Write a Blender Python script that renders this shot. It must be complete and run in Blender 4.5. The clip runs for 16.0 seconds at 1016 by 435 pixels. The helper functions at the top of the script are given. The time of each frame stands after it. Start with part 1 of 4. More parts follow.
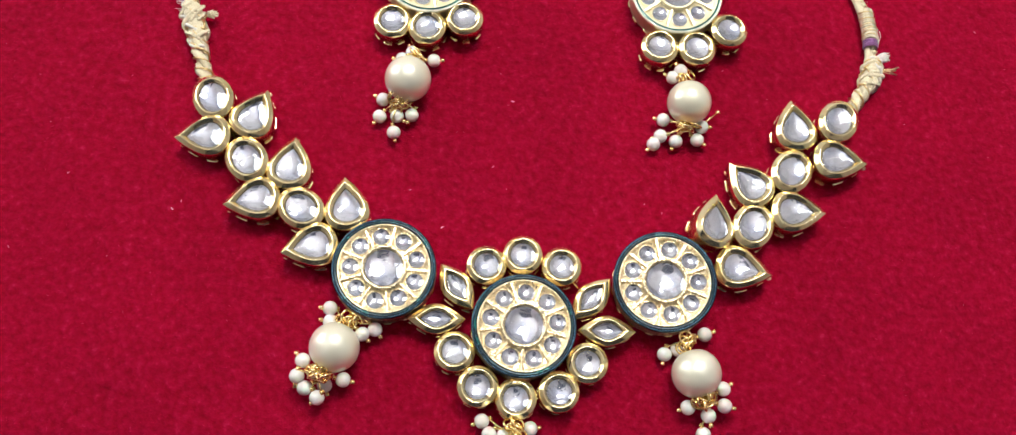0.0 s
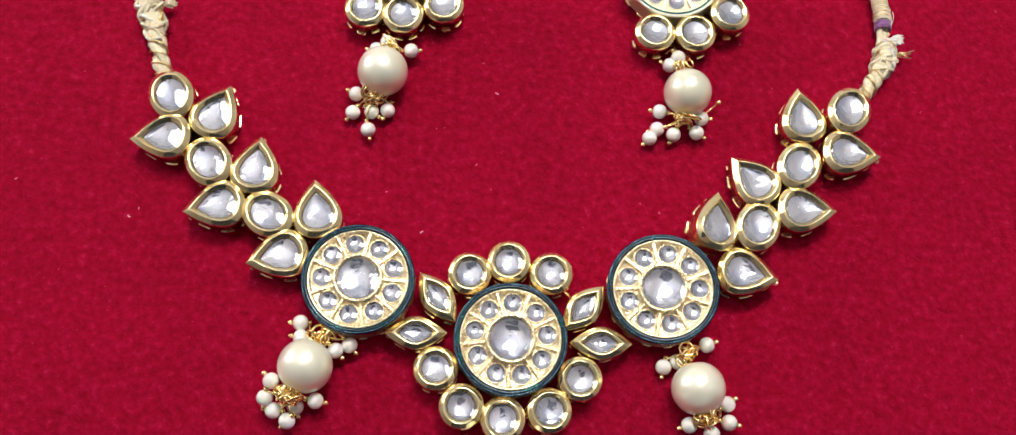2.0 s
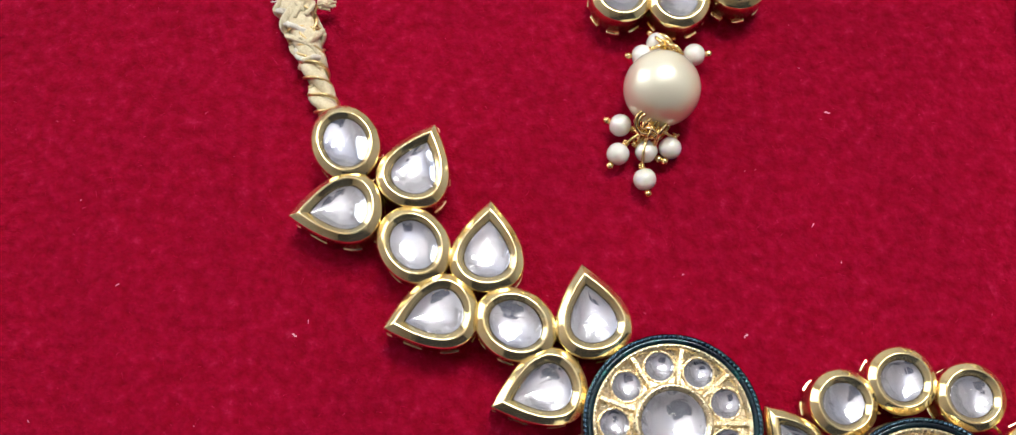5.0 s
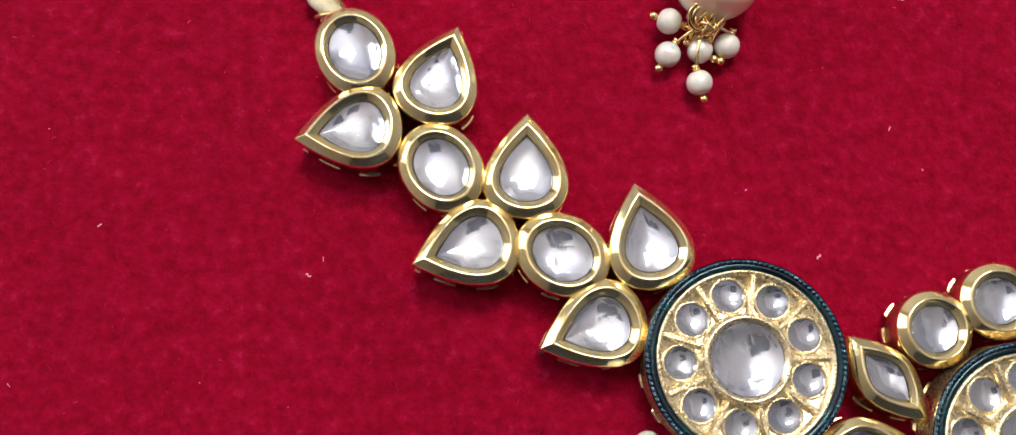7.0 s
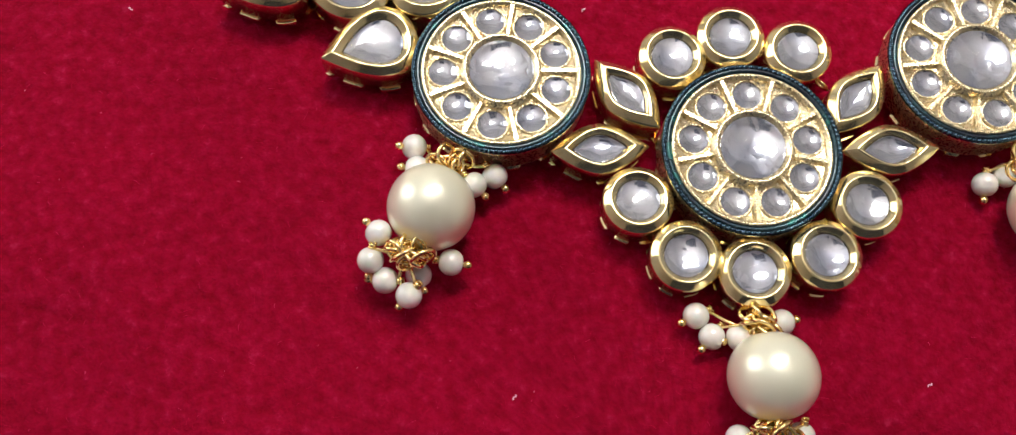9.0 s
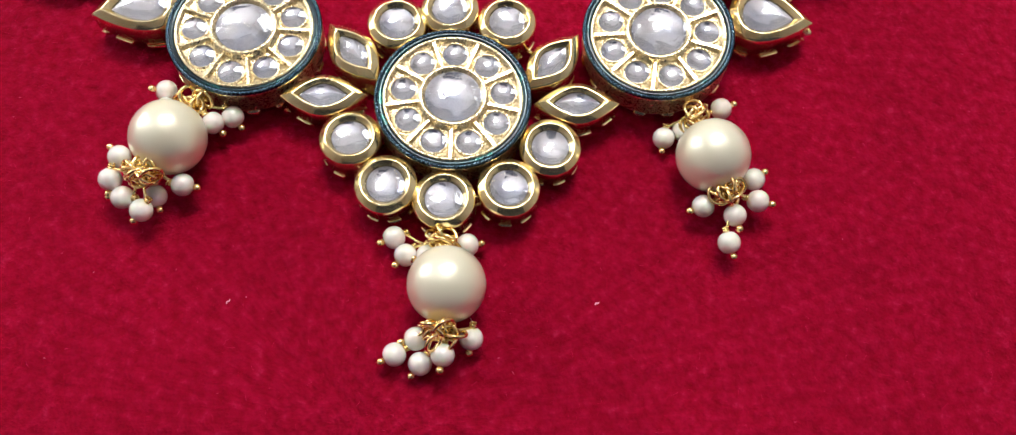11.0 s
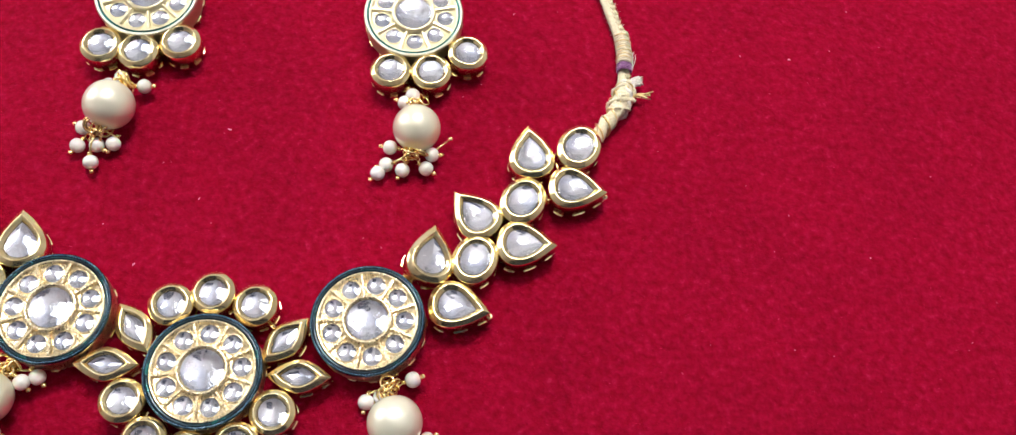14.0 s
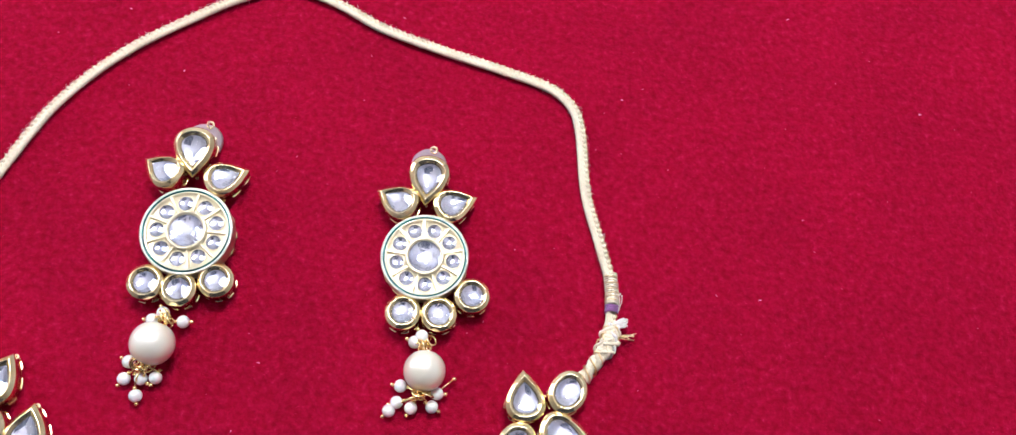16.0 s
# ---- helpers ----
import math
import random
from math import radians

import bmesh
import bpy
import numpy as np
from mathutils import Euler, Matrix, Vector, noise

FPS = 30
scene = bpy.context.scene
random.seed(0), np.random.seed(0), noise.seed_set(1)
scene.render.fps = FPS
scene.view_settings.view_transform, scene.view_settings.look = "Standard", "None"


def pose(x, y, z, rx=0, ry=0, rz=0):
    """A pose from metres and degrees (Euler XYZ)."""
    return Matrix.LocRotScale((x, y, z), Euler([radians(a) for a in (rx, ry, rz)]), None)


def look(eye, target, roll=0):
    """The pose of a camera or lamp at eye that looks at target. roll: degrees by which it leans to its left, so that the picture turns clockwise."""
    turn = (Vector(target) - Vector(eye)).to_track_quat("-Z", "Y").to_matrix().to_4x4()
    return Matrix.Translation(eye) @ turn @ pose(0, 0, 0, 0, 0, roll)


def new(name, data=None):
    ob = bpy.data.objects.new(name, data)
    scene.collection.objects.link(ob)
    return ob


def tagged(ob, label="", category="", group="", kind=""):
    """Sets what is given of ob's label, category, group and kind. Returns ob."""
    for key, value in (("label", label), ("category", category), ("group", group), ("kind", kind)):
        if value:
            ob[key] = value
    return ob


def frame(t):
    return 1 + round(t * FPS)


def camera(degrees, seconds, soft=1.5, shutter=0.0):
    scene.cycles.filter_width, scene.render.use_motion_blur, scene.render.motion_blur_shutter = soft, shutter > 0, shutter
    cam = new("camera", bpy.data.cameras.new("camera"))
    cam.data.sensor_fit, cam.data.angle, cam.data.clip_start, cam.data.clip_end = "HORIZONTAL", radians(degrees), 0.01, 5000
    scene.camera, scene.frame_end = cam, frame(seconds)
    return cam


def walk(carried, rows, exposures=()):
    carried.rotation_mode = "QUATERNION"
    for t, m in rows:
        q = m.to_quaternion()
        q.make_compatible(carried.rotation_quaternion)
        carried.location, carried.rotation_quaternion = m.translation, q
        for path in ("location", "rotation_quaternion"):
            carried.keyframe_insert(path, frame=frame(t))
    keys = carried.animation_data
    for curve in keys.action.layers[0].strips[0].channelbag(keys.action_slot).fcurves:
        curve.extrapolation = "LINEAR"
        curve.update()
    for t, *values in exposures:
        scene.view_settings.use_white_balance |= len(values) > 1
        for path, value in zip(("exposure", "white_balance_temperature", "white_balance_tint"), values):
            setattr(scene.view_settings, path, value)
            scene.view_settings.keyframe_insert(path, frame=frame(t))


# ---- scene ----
cam = camera(56.16, 16.0, soft=1.25)
# seconds, metres x y z, degrees about x y z
ROWS = [
    (0.0, -0.00000, 0.00000, 0.22879, 18.98, -2.80, -1.03),
    (0.5, 0.00222, 0.00516, 0.21543, 18.34, -2.92, -1.28),
    (1.0, 0.00305, 0.01349, 0.21014, 18.15, -3.00, -1.54),
    (1.5, 0.00411, 0.01401, 0.20908, 17.83, -2.73, -1.69),
    (2.0, 0.00465, 0.01123, 0.21353, 17.72, -2.52, -1.79),
    (2.5, 0.00670, -0.00244, 0.20682, 17.01, -2.47, -2.00),
    (3.0, 0.00032, 0.00340, 0.19388, 16.03, -2.57, -2.38),
    (3.5, -0.01236, 0.01912, 0.18635, 16.31, -2.21, -3.08),
    (4.0, -0.02597, 0.03252, 0.16823, 16.71, -2.30, -3.94),
    (4.5, -0.03471, 0.05029, 0.15524, 17.53, -1.30, -4.36),
    (4.7, -0.03849, 0.05169, 0.14940, 17.59, -0.66, -4.21),
    (6.8, -0.05187, 0.06528, 0.12440, 12.35, -1.15, -6.55),
    (7.0, -0.05131, 0.05970, 0.12426, 12.13, -1.62, -6.66),
    (7.5, -0.05124, 0.04013, 0.11731, 13.80, -1.85, -6.90),
    (8.0, -0.04703, 0.03165, 0.11969, 14.04, -2.28, -6.46),
    (8.5, -0.04128, 0.01863, 0.11963, 15.11, -2.35, -5.79),
    (9.0, -0.02684, 0.00371, 0.12766, 17.74, -2.04, -5.29),
    (9.5, -0.02454, -0.01021, 0.12708, 19.15, -2.56, -4.91),
    (10.0, -0.01567, -0.01494, 0.13246, 19.85, -2.24, -4.36),
    (10.2, -0.00851, -0.01838, 0.13439, 20.41, -2.29, -4.26),
    (12.3, 0.02616, -0.03041, 0.14663, 24.70, -2.45, -2.58),
    (12.5, 0.02593, -0.02923, 0.14790, 24.53, -2.43, -2.37),
    (13.0, 0.03655, -0.02205, 0.16468, 24.30, -2.39, -1.90),
    (13.5, 0.05072, -0.01247, 0.19802, 23.57, -2.98, -1.73),
    (14.0, 0.06793, -0.00445, 0.20814, 23.82, -3.13, -1.71),
    (14.5, 0.07211, 0.00654, 0.22606, 23.07, -3.44, -1.50),
    (15.0, 0.07150, 0.01701, 0.23460, 22.96, -3.53, -1.10),
    (15.5, 0.07177, 0.03421, 0.25344, 22.20, -3.69, -0.27),
    (16.0, 0.06572, 0.05385, 0.26330, 21.15, -3.88, 0.12),
]
EXPOSURES = [(0.0, -0.36, 6500, 8), (4.0, -0.45, 6600, 9), (7.0, -0.52, 6700, 9), (9.0, -0.59, 6800, 9), (10.0, -0.48, 6750, 9), (12.5, -0.35, 6700, 9), (13.5, -0.29, 6600, 9), (14.5, -0.24, 6350, 12), (16.0, -0.2, 5780, 17)]
walk(cam, [(t, pose(x, y, z, rx, ry, rz)) for t, x, y, z, rx, ry, rz in ROWS], EXPOSURES)

# ---- world and lights ----
world = bpy.data.worlds.new("world")
scene.world = world
world.use_nodes = True
world.node_tree.nodes["Background"].inputs[0].default_value = (0.8, 0.85, 1.0, 1)
world.node_tree.nodes["Background"].inputs[1].default_value = 0.2


def area_lamp(name, eye, target, sx, sy, watts, colour, label):
    data = bpy.data.lights.new(name, "AREA")
    data.shape, data.size, data.size_y, data.energy, data.color = "RECTANGLE", sx, sy, watts, colour
    ob = new(name, data)
    ob.matrix_world = look(eye, target)
    return tagged(ob, label, "lamp")


# added fill, out of view, to brighten the left side of the cloth
area_lamp("window_light", (-1.34, 0.95, 0.8), (1.0, 0.95, 0.8), 1.0, 1.1, 19, (0.93, 0.97, 1.0), "added soft fill from the left, out of view")

# ---- materials ----
MM = 0.001


def material(name, colour, rough=0.5, metal=0.0, **more):
    m = bpy.data.materials.new(name)
    m.use_nodes = True
    b = m.node_tree.nodes["Principled BSDF"]
    b.inputs["Base Color"].default_value = (*colour, 1)
    b.inputs["Roughness"].default_value = rough
    b.inputs["Metallic"].default_value = metal
    for k, v in more.items():
        b.inputs[k.replace("_", " ")].default_value = v
    return m


def nodes_of(m):
    t = m.node_tree
    return t, t.nodes["Principled BSDF"]


def coords(t, shift=True):
    """Object coordinates, moved by a random step for each object."""
    tc = t.nodes.new("ShaderNodeTexCoord")
    if not shift:
        return tc.outputs["Object"]
    info = t.nodes.new("ShaderNodeObjectInfo")
    mul = t.nodes.new("ShaderNodeMath")
    mul.operation = "MULTIPLY"
    mul.inputs[1].default_value = 3.7
    t.links.new(info.outputs["Random"], mul.inputs[0])
    add = t.nodes.new("ShaderNodeVectorMath")
    t.links.new(tc.outputs["Object"], add.inputs[0])
    t.links.new(mul.outputs[0], add.inputs[1])
    return add.outputs[0]


def noise_tex(t, co, scale, detail=3.0, rough=0.55):
    n = t.nodes.new("ShaderNodeTexNoise")
    n.inputs["Scale"].default_value, n.inputs["Detail"].default_value, n.inputs["Roughness"].default_value = scale, detail, rough
    t.links.new(co, n.inputs["Vector"])
    return n.outputs["Fac"]


def ramp(t, fac, stops):
    r = t.nodes.new("ShaderNodeValToRGB")
    e = r.color_ramp.elements
    while len(e) < len(stops):
        e.new(0.5)
    for el, (p, c) in zip(e, stops):
        el.position, el.color = p, (*c, 1)
    t.links.new(fac, r.inputs[0])
    return r.outputs["Color"]


def span(t, fac, lo, hi, a=0.3, b=0.7):
    r = t.nodes.new("ShaderNodeMapRange")
    for k, v in zip(("From Min", "From Max", "To Min", "To Max"), (a, b, lo, hi)):
        r.inputs[k].default_value = v
    t.links.new(fac, r.inputs["Value"])
    return r.outputs[0]


def bump(t, b, heights, strength=0.3, socket="Normal"):
    """heights: (fac, metres), one bump after another."""
    last = None
    for fac, depth in heights:
        n = t.nodes.new("ShaderNodeBump")
        n.inputs["Strength"].default_value, n.inputs["Distance"].default_value = strength, depth
        t.links.new(fac, n.inputs["Height"])
        if last:
            t.links.new(last, n.inputs["Normal"])
        last = n.outputs[0]
    t.links.new(last, b.inputs[socket])


def gold_material(name, colour, deep, rough, wave=0.00025):
    m = material(name, colour, rough, 1.0)
    t, b = nodes_of(m)
    co = coords(t)
    n1, n2 = noise_tex(t, co, 380, 3), noise_tex(t, co, 2600, 2)
    t.links.new(ramp(t, n1, [(0.3, deep), (0.62, colour)]), b.inputs["Base Color"])
    t.links.new(span(t, n2, rough * 0.88, rough * 1.2), b.inputs["Roughness"])
    bump(t, b, [(n1, wave), (n2, 0.000003)], 0.6)
    return m


GOLD = gold_material("polished_gold", (1.0, 0.86, 0.50), (0.97, 0.74, 0.35), 0.12, 0.00007)
nodes_of(GOLD)[1].inputs["Metallic"].default_value = 0.95
GOLD_PALE = gold_material("pale_gold_plate", (0.88, 0.75, 0.49), (0.80, 0.64, 0.38), 0.27, 0.00003)
nodes_of(GOLD_PALE)[1].inputs["Metallic"].default_value = 0.9
EAR_PLATE = gold_material("cream_gold_plate", (0.86, 0.78, 0.54), (0.80, 0.70, 0.45), 0.36, 0.00002)
nodes_of(EAR_PLATE)[1].inputs["Metallic"].default_value = 0.65
WIRE = gold_material("gold_wire", (1.0, 0.80, 0.40), (0.90, 0.62, 0.24), 0.18, 0.00005)

# foil-backed glass: a hollow silvery foil, seen through a clear glossy dome
FOIL = material("foiled_crystal", (0.86, 0.88, 0.94), 0.12, 0.86, Coat_Weight=0.15, Coat_Roughness=0.05)
t, b = nodes_of(FOIL)
co = coords(t)
n1, n2 = noise_tex(t, co, 240, 1.5, 0.5), noise_tex(t, co, 1500, 3, 0.6)
# blue-grey blotches in the base colour imitate patches of dark reflection
t.links.new(ramp(t, n1, [(0.32, (0.69, 0.73, 0.86)), (0.44, (0.79, 0.81, 0.90)), (0.56, (0.85, 0.86, 0.91))]), b.inputs["Base Color"])
t.links.new(span(t, n2, 0.09, 0.19), b.inputs["Roughness"])
cells = t.nodes.new("ShaderNodeTexVoronoi")
cells.inputs["Scale"].default_value = 420
t.links.new(co, cells.inputs["Vector"])
tc = t.nodes.new("ShaderNodeTexCoord")
flip = t.nodes.new("ShaderNodeVectorMath")
flip.operation = "MULTIPLY"
flip.inputs[1].default_value = (-0.72, -0.72, 1.0)
t.links.new(tc.outputs["Normal"], flip.inputs[0])
turned = t.nodes.new("ShaderNodeVectorTransform")
turned.vector_type, turned.convert_from, turned.convert_to = "NORMAL", "OBJECT", "WORLD"
t.links.new(flip.outputs[0], turned.inputs[0])
last = turned.outputs[0]
for fac, depth in ((n1, 0.0006), (cells.outputs["Distance"], 0.00018), (n2, 0.000006)):
    n = t.nodes.new("ShaderNodeBump")
    n.inputs["Strength"].default_value, n.inputs["Distance"].default_value = 0.6, depth
    t.links.new(fac, n.inputs["Height"])
    t.links.new(last, n.inputs["Normal"])
    last = n.outputs[0]
t.links.new(last, b.inputs["Normal"])

PEARL = material("cream_pearl", (0.93, 0.87, 0.70), 0.3, 0.36, Coat_Weight=0.8, Coat_Roughness=0.16, Specular_IOR_Level=0.7)
t, b = nodes_of(PEARL)
co = coords(t)
n1 = noise_tex(t, co, 90, 2)
t.links.new(ramp(t, n1, [(0.3, (0.91, 0.88, 0.67)), (0.7, (0.95, 0.93, 0.76))]), b.inputs["Base Color"])
bump(t, b, [(n1, 0.00002)], 0.3)

SEED = material("white_seed_pearl", (0.9, 0.86, 0.82), 0.28, 0.05, Subsurface_Weight=0.12, Subsurface_Scale=0.001, Coat_Weight=0.9, Coat_Roughness=0.12, Specular_IOR_Level=0.7)
t, b = nodes_of(SEED)
co = coords(t)
n1 = noise_tex(t, co, 500, 3)
t.links.new(ramp(t, n1, [(0.3, (0.76, 0.73, 0.68)), (0.65, (0.90, 0.88, 0.84))]), b.inputs["Base Color"])
bump(t, b, [(n1, 0.00004)], 0.4)

ENAMEL = material("dark_teal_enamel", (0.012, 0.07, 0.085), 0.22, 0.5, Coat_Weight=0.3, Coat_Roughness=0.1)
t, b = nodes_of(ENAMEL)
co = coords(t)
n1 = noise_tex(t, co, 260, 3)
# brighter teal spots are green glints put into the dark enamel's colour
t.links.new(ramp(t, n1, [(0.42, (0.002, 0.008, 0.018)), (0.6, (0.003, 0.035, 0.045)), (0.78, (0.008, 0.16, 0.14))]), b.inputs["Base Color"])
bump(t, b, [(n1, 0.0001)], 0.3)
MILLED = gold_material("blued_milled_metal", (0.08, 0.13, 0.17), (0.02, 0.045, 0.08), 0.17, 0.00002)
MILLED_PALE = gold_material("pale_milled_metal", (0.86, 0.84, 0.68), (0.70, 0.72, 0.58), 0.3, 0.00002)
ENAMEL_PALE = material("pale_green_enamel", (0.36, 0.48, 0.40), 0.35, 0.5)
t, b = nodes_of(ENAMEL_PALE)
n1 = noise_tex(t, coords(t), 400, 3)
t.links.new(ramp(t, n1, [(0.35, (0.50, 0.62, 0.55)), (0.6, (0.76, 0.78, 0.68))]), b.inputs["Base Color"])

ENAMEL_GREEN = material("emerald_enamel", (0.02, 0.16, 0.13), 0.25, 0.3, Coat_Weight=0.4, Coat_Roughness=0.1)
t, b = nodes_of(ENAMEL_GREEN)
t.links.new(ramp(t, noise_tex(t, coords(t), 300, 3), [(0.38, (0.004, 0.055, 0.05)), (0.66, (0.02, 0.19, 0.15))]), b.inputs["Base Color"])


def thread_material(name, colour, deep, scale=1800):
    m = material(name, colour, 0.75, 0.0, Sheen_Weight=0.4)
    t, b = nodes_of(m)
    co = coords(t)
    n1, n2 = noise_tex(t, co, scale, 4, 0.7), noise_tex(t, co, 160, 2)
    mix = t.nodes.new("ShaderNodeMixRGB")
    mix.blend_type = "MULTIPLY"
    mix.inputs[0].default_value = 0.5
    t.links.new(ramp(t, n1, [(0.3, deep), (0.65, colour)]), mix.inputs[1])
    t.links.new(ramp(t, n2, [(0.3, (0.86, 0.80, 0.68)), (0.7, (1, 1, 1))]), mix.inputs[2])
    t.links.new(mix.outputs[0], b.inputs["Base Color"])
    bump(t, b, [(n1, 0.0002)], 0.7)
    return m


THREAD = thread_material("cream_thread", (0.88, 0.82, 0.61), (0.70, 0.60, 0.40))
THREAD_WHITE = thread_material("white_thread", (0.86, 0.84, 0.78), (0.66, 0.62, 0.55))
THREAD_PURPLE = thread_material("purple_thread", (0.30, 0.12, 0.32), (0.18, 0.06, 0.2))
ZARI = gold_material("gold_tinsel_thread", (0.88, 0.72, 0.40), (0.7, 0.5, 0.2), 0.3)
SILICONE = material("lilac_silicone", (0.60, 0.48, 0.50), 0.3, 0.0, Transmission_Weight=0.5, Coat_Weight=0.3)

# red felt: matted fibres, soft pile and faint brushing
FELT = material("red_felt", (0.29, 0.0015, 0.026), 0.9, 0.0, Sheen_Weight=0.22, Sheen_Roughness=0.45, Specular_IOR_Level=0.05)
t, b = nodes_of(FELT)
b.inputs["Sheen Tint"].default_value = (1.0, 0.03, 0.34, 1)
co = coords(t, False)
wide, blot = noise_tex(t, co, 30, 3), noise_tex(t, co, 270, 3, 0.6)
mid, fine = noise_tex(t, co, 560, 4, 0.65), noise_tex(t, co, 2200, 4, 0.7)
# c1 and c4 colour in the pile's shaded valleys, c1 its pink highlights
c1 = ramp(t, mid, [(0.28, (0.25, 0.0012, 0.012)), (0.48, (0.325, 0.002, 0.022)), (0.62, (0.385, 0.0035, 0.034)), (0.78, (0.50, 0.02, 0.076))])
c2 = ramp(t, fine, [(0.3, (0.84, 0.84, 0.84)), (0.7, (1, 1, 1))])
c3 = ramp(t, wide, [(0.3, (0.86, 0.86, 0.86)), (0.7, (1, 1, 1))])
c4 = ramp(t, blot, [(0.3, (0.90, 0.86, 0.84)), (0.62, (1, 1, 1))])
for c in (c2, c3, c4):
    mix = t.nodes.new("ShaderNodeMixRGB")
    mix.blend_type = "MULTIPLY"
    mix.inputs[0].default_value = 1.0
    t.links.new(c1, mix.inputs[1])
    t.links.new(c, mix.inputs[2])
    c1 = mix.outputs[0]
t.links.new(c1, b.inputs["Base Color"])
bump(t, b, [(blot, 0.0015), (mid, 0.0010), (fine, 0.0001)], 0.62)
FIBRE = material("red_fibre", (0.52, 0.012, 0.07), 0.9, 0.0, Specular_IOR_Level=0.05)
t, b = nodes_of(FIBRE)
geo = t.nodes.new("ShaderNodeNewGeometry")
t.links.new(ramp(t, geo.outputs["Random Per Island"], [(0.0, (0.2304, 0.001008, 0.0144)), (0.8, (0.396, 0.00288, 0.0324)), (0.95, (0.4464, 0.0072, 0.0504)), (1.0, (0.5184, 0.0288, 0.1008))]), b.inputs["Base Color"])
PINK = material("pink_fibre", (0.72, 0.06, 0.16), 0.9, 0.0, Specular_IOR_Level=0.05)
t, b = nodes_of(PINK)
geo = t.nodes.new("ShaderNodeNewGeometry")
t.links.new(ramp(t, geo.outputs["Random Per Island"], [(0.0, (0.432, 0.00864, 0.0576)), (0.8, (0.5184, 0.036, 0.108)), (1.0, (0.612, 0.1728, 0.2448))]), b.inputs["Base Color"])
LINT = material("white_lint", (0.84, 0.60, 0.63), 0.8)


def plain(name, colour, rough=0.8, scale=6):
    m = material(name, colour, rough)
    t, b = nodes_of(m)
    n1 = noise_tex(t, coords(t, False), scale, 4)
    t.links.new(ramp(t, n1, [(0.3, tuple(c * 0.88 for c in colour)), (0.7, colour)]), b.inputs["Base Color"])
    bump(t, b, [(n1, 0.002)], 0.2)
    return m


PLASTER = plain("white_plaster", (0.86, 0.87, 0.90))
WALL_PALE = plain("white_wall_paint", (0.76, 0.76, 0.77))
# dark blue-grey for the unseen surfaces that darken reflections
REFLECT_DARK = plain("grey_wall_paint", (0.05, 0.065, 0.12))
FLOOR = plain("grey_floor_tile", (0.35, 0.33, 0.31), 0.5)
WOOD = plain("brown_table_wood", (0.22, 0.12, 0.06), 0.5, 20)


# ---- builders ----
def mesh_from(name, verts, faces, mat, smooth=True):
    me = bpy.data.meshes.new(name)
    me.from_pydata([tuple(v) for v in verts], [], faces)
    bm = bmesh.new()
    bm.from_mesh(me)
    bmesh.ops.recalc_face_normals(bm, faces=bm.faces[:])
    for f in bm.faces:
        f.smooth = smooth
    bm.to_mesh(me)
    bm.free()
    if mat:
        me.materials.append(mat)
    return me


def part(name, me, parent, m=None, label=""):
    ob = new(name, me)
    ob.parent = parent
    if m is not None:
        ob.matrix_basis = m
    return tagged(ob, label)


def rings_mesh(name, loops, mat, smooth=True, cap_lo=True, cap_hi=True):
    """A skin over closed loops of equal length, in order."""
    n = len(loops[0])
    verts = [v for lp in loops for v in lp]
    faces = []
    for k in range(len(loops) - 1):
        for i in range(n):
            j = (i + 1) % n
            faces.append((k * n + i, k * n + j, (k + 1) * n + j, (k + 1) * n + i))
    if cap_lo:
        faces.append(tuple(range(n))[::-1])
    if cap_hi:
        faces.append(tuple(range((len(loops) - 1) * n, len(loops) * n)))
    return mesh_from(name, verts, faces, mat, smooth)


def outline(kind, length, width, n=48):
    pts = []
    for i in range(n):
        a = 2 * math.pi * i / n
        if kind == "pear":
            x, y = math.cos(a), math.sin(a) * abs(math.sin(a / 2)) / 0.77
            x = x * length / 2
        elif kind == "marquise":
            s = math.cos(a)
            x, y = s * length / 2, math.copysign((1 - abs(s) ** 1.75), math.sin(a)) if abs(math.sin(a)) > 1e-6 else 0.0
        else:
            x, y = math.cos(a) * length / 2, math.sin(a)
        pts.append((x * MM, y * width / 2 * MM))
    return pts


def scaled(pts, s, z, shift=0.0):
    return [(x * s + shift * (1 - s), y * s, z * MM) for x, y in pts]


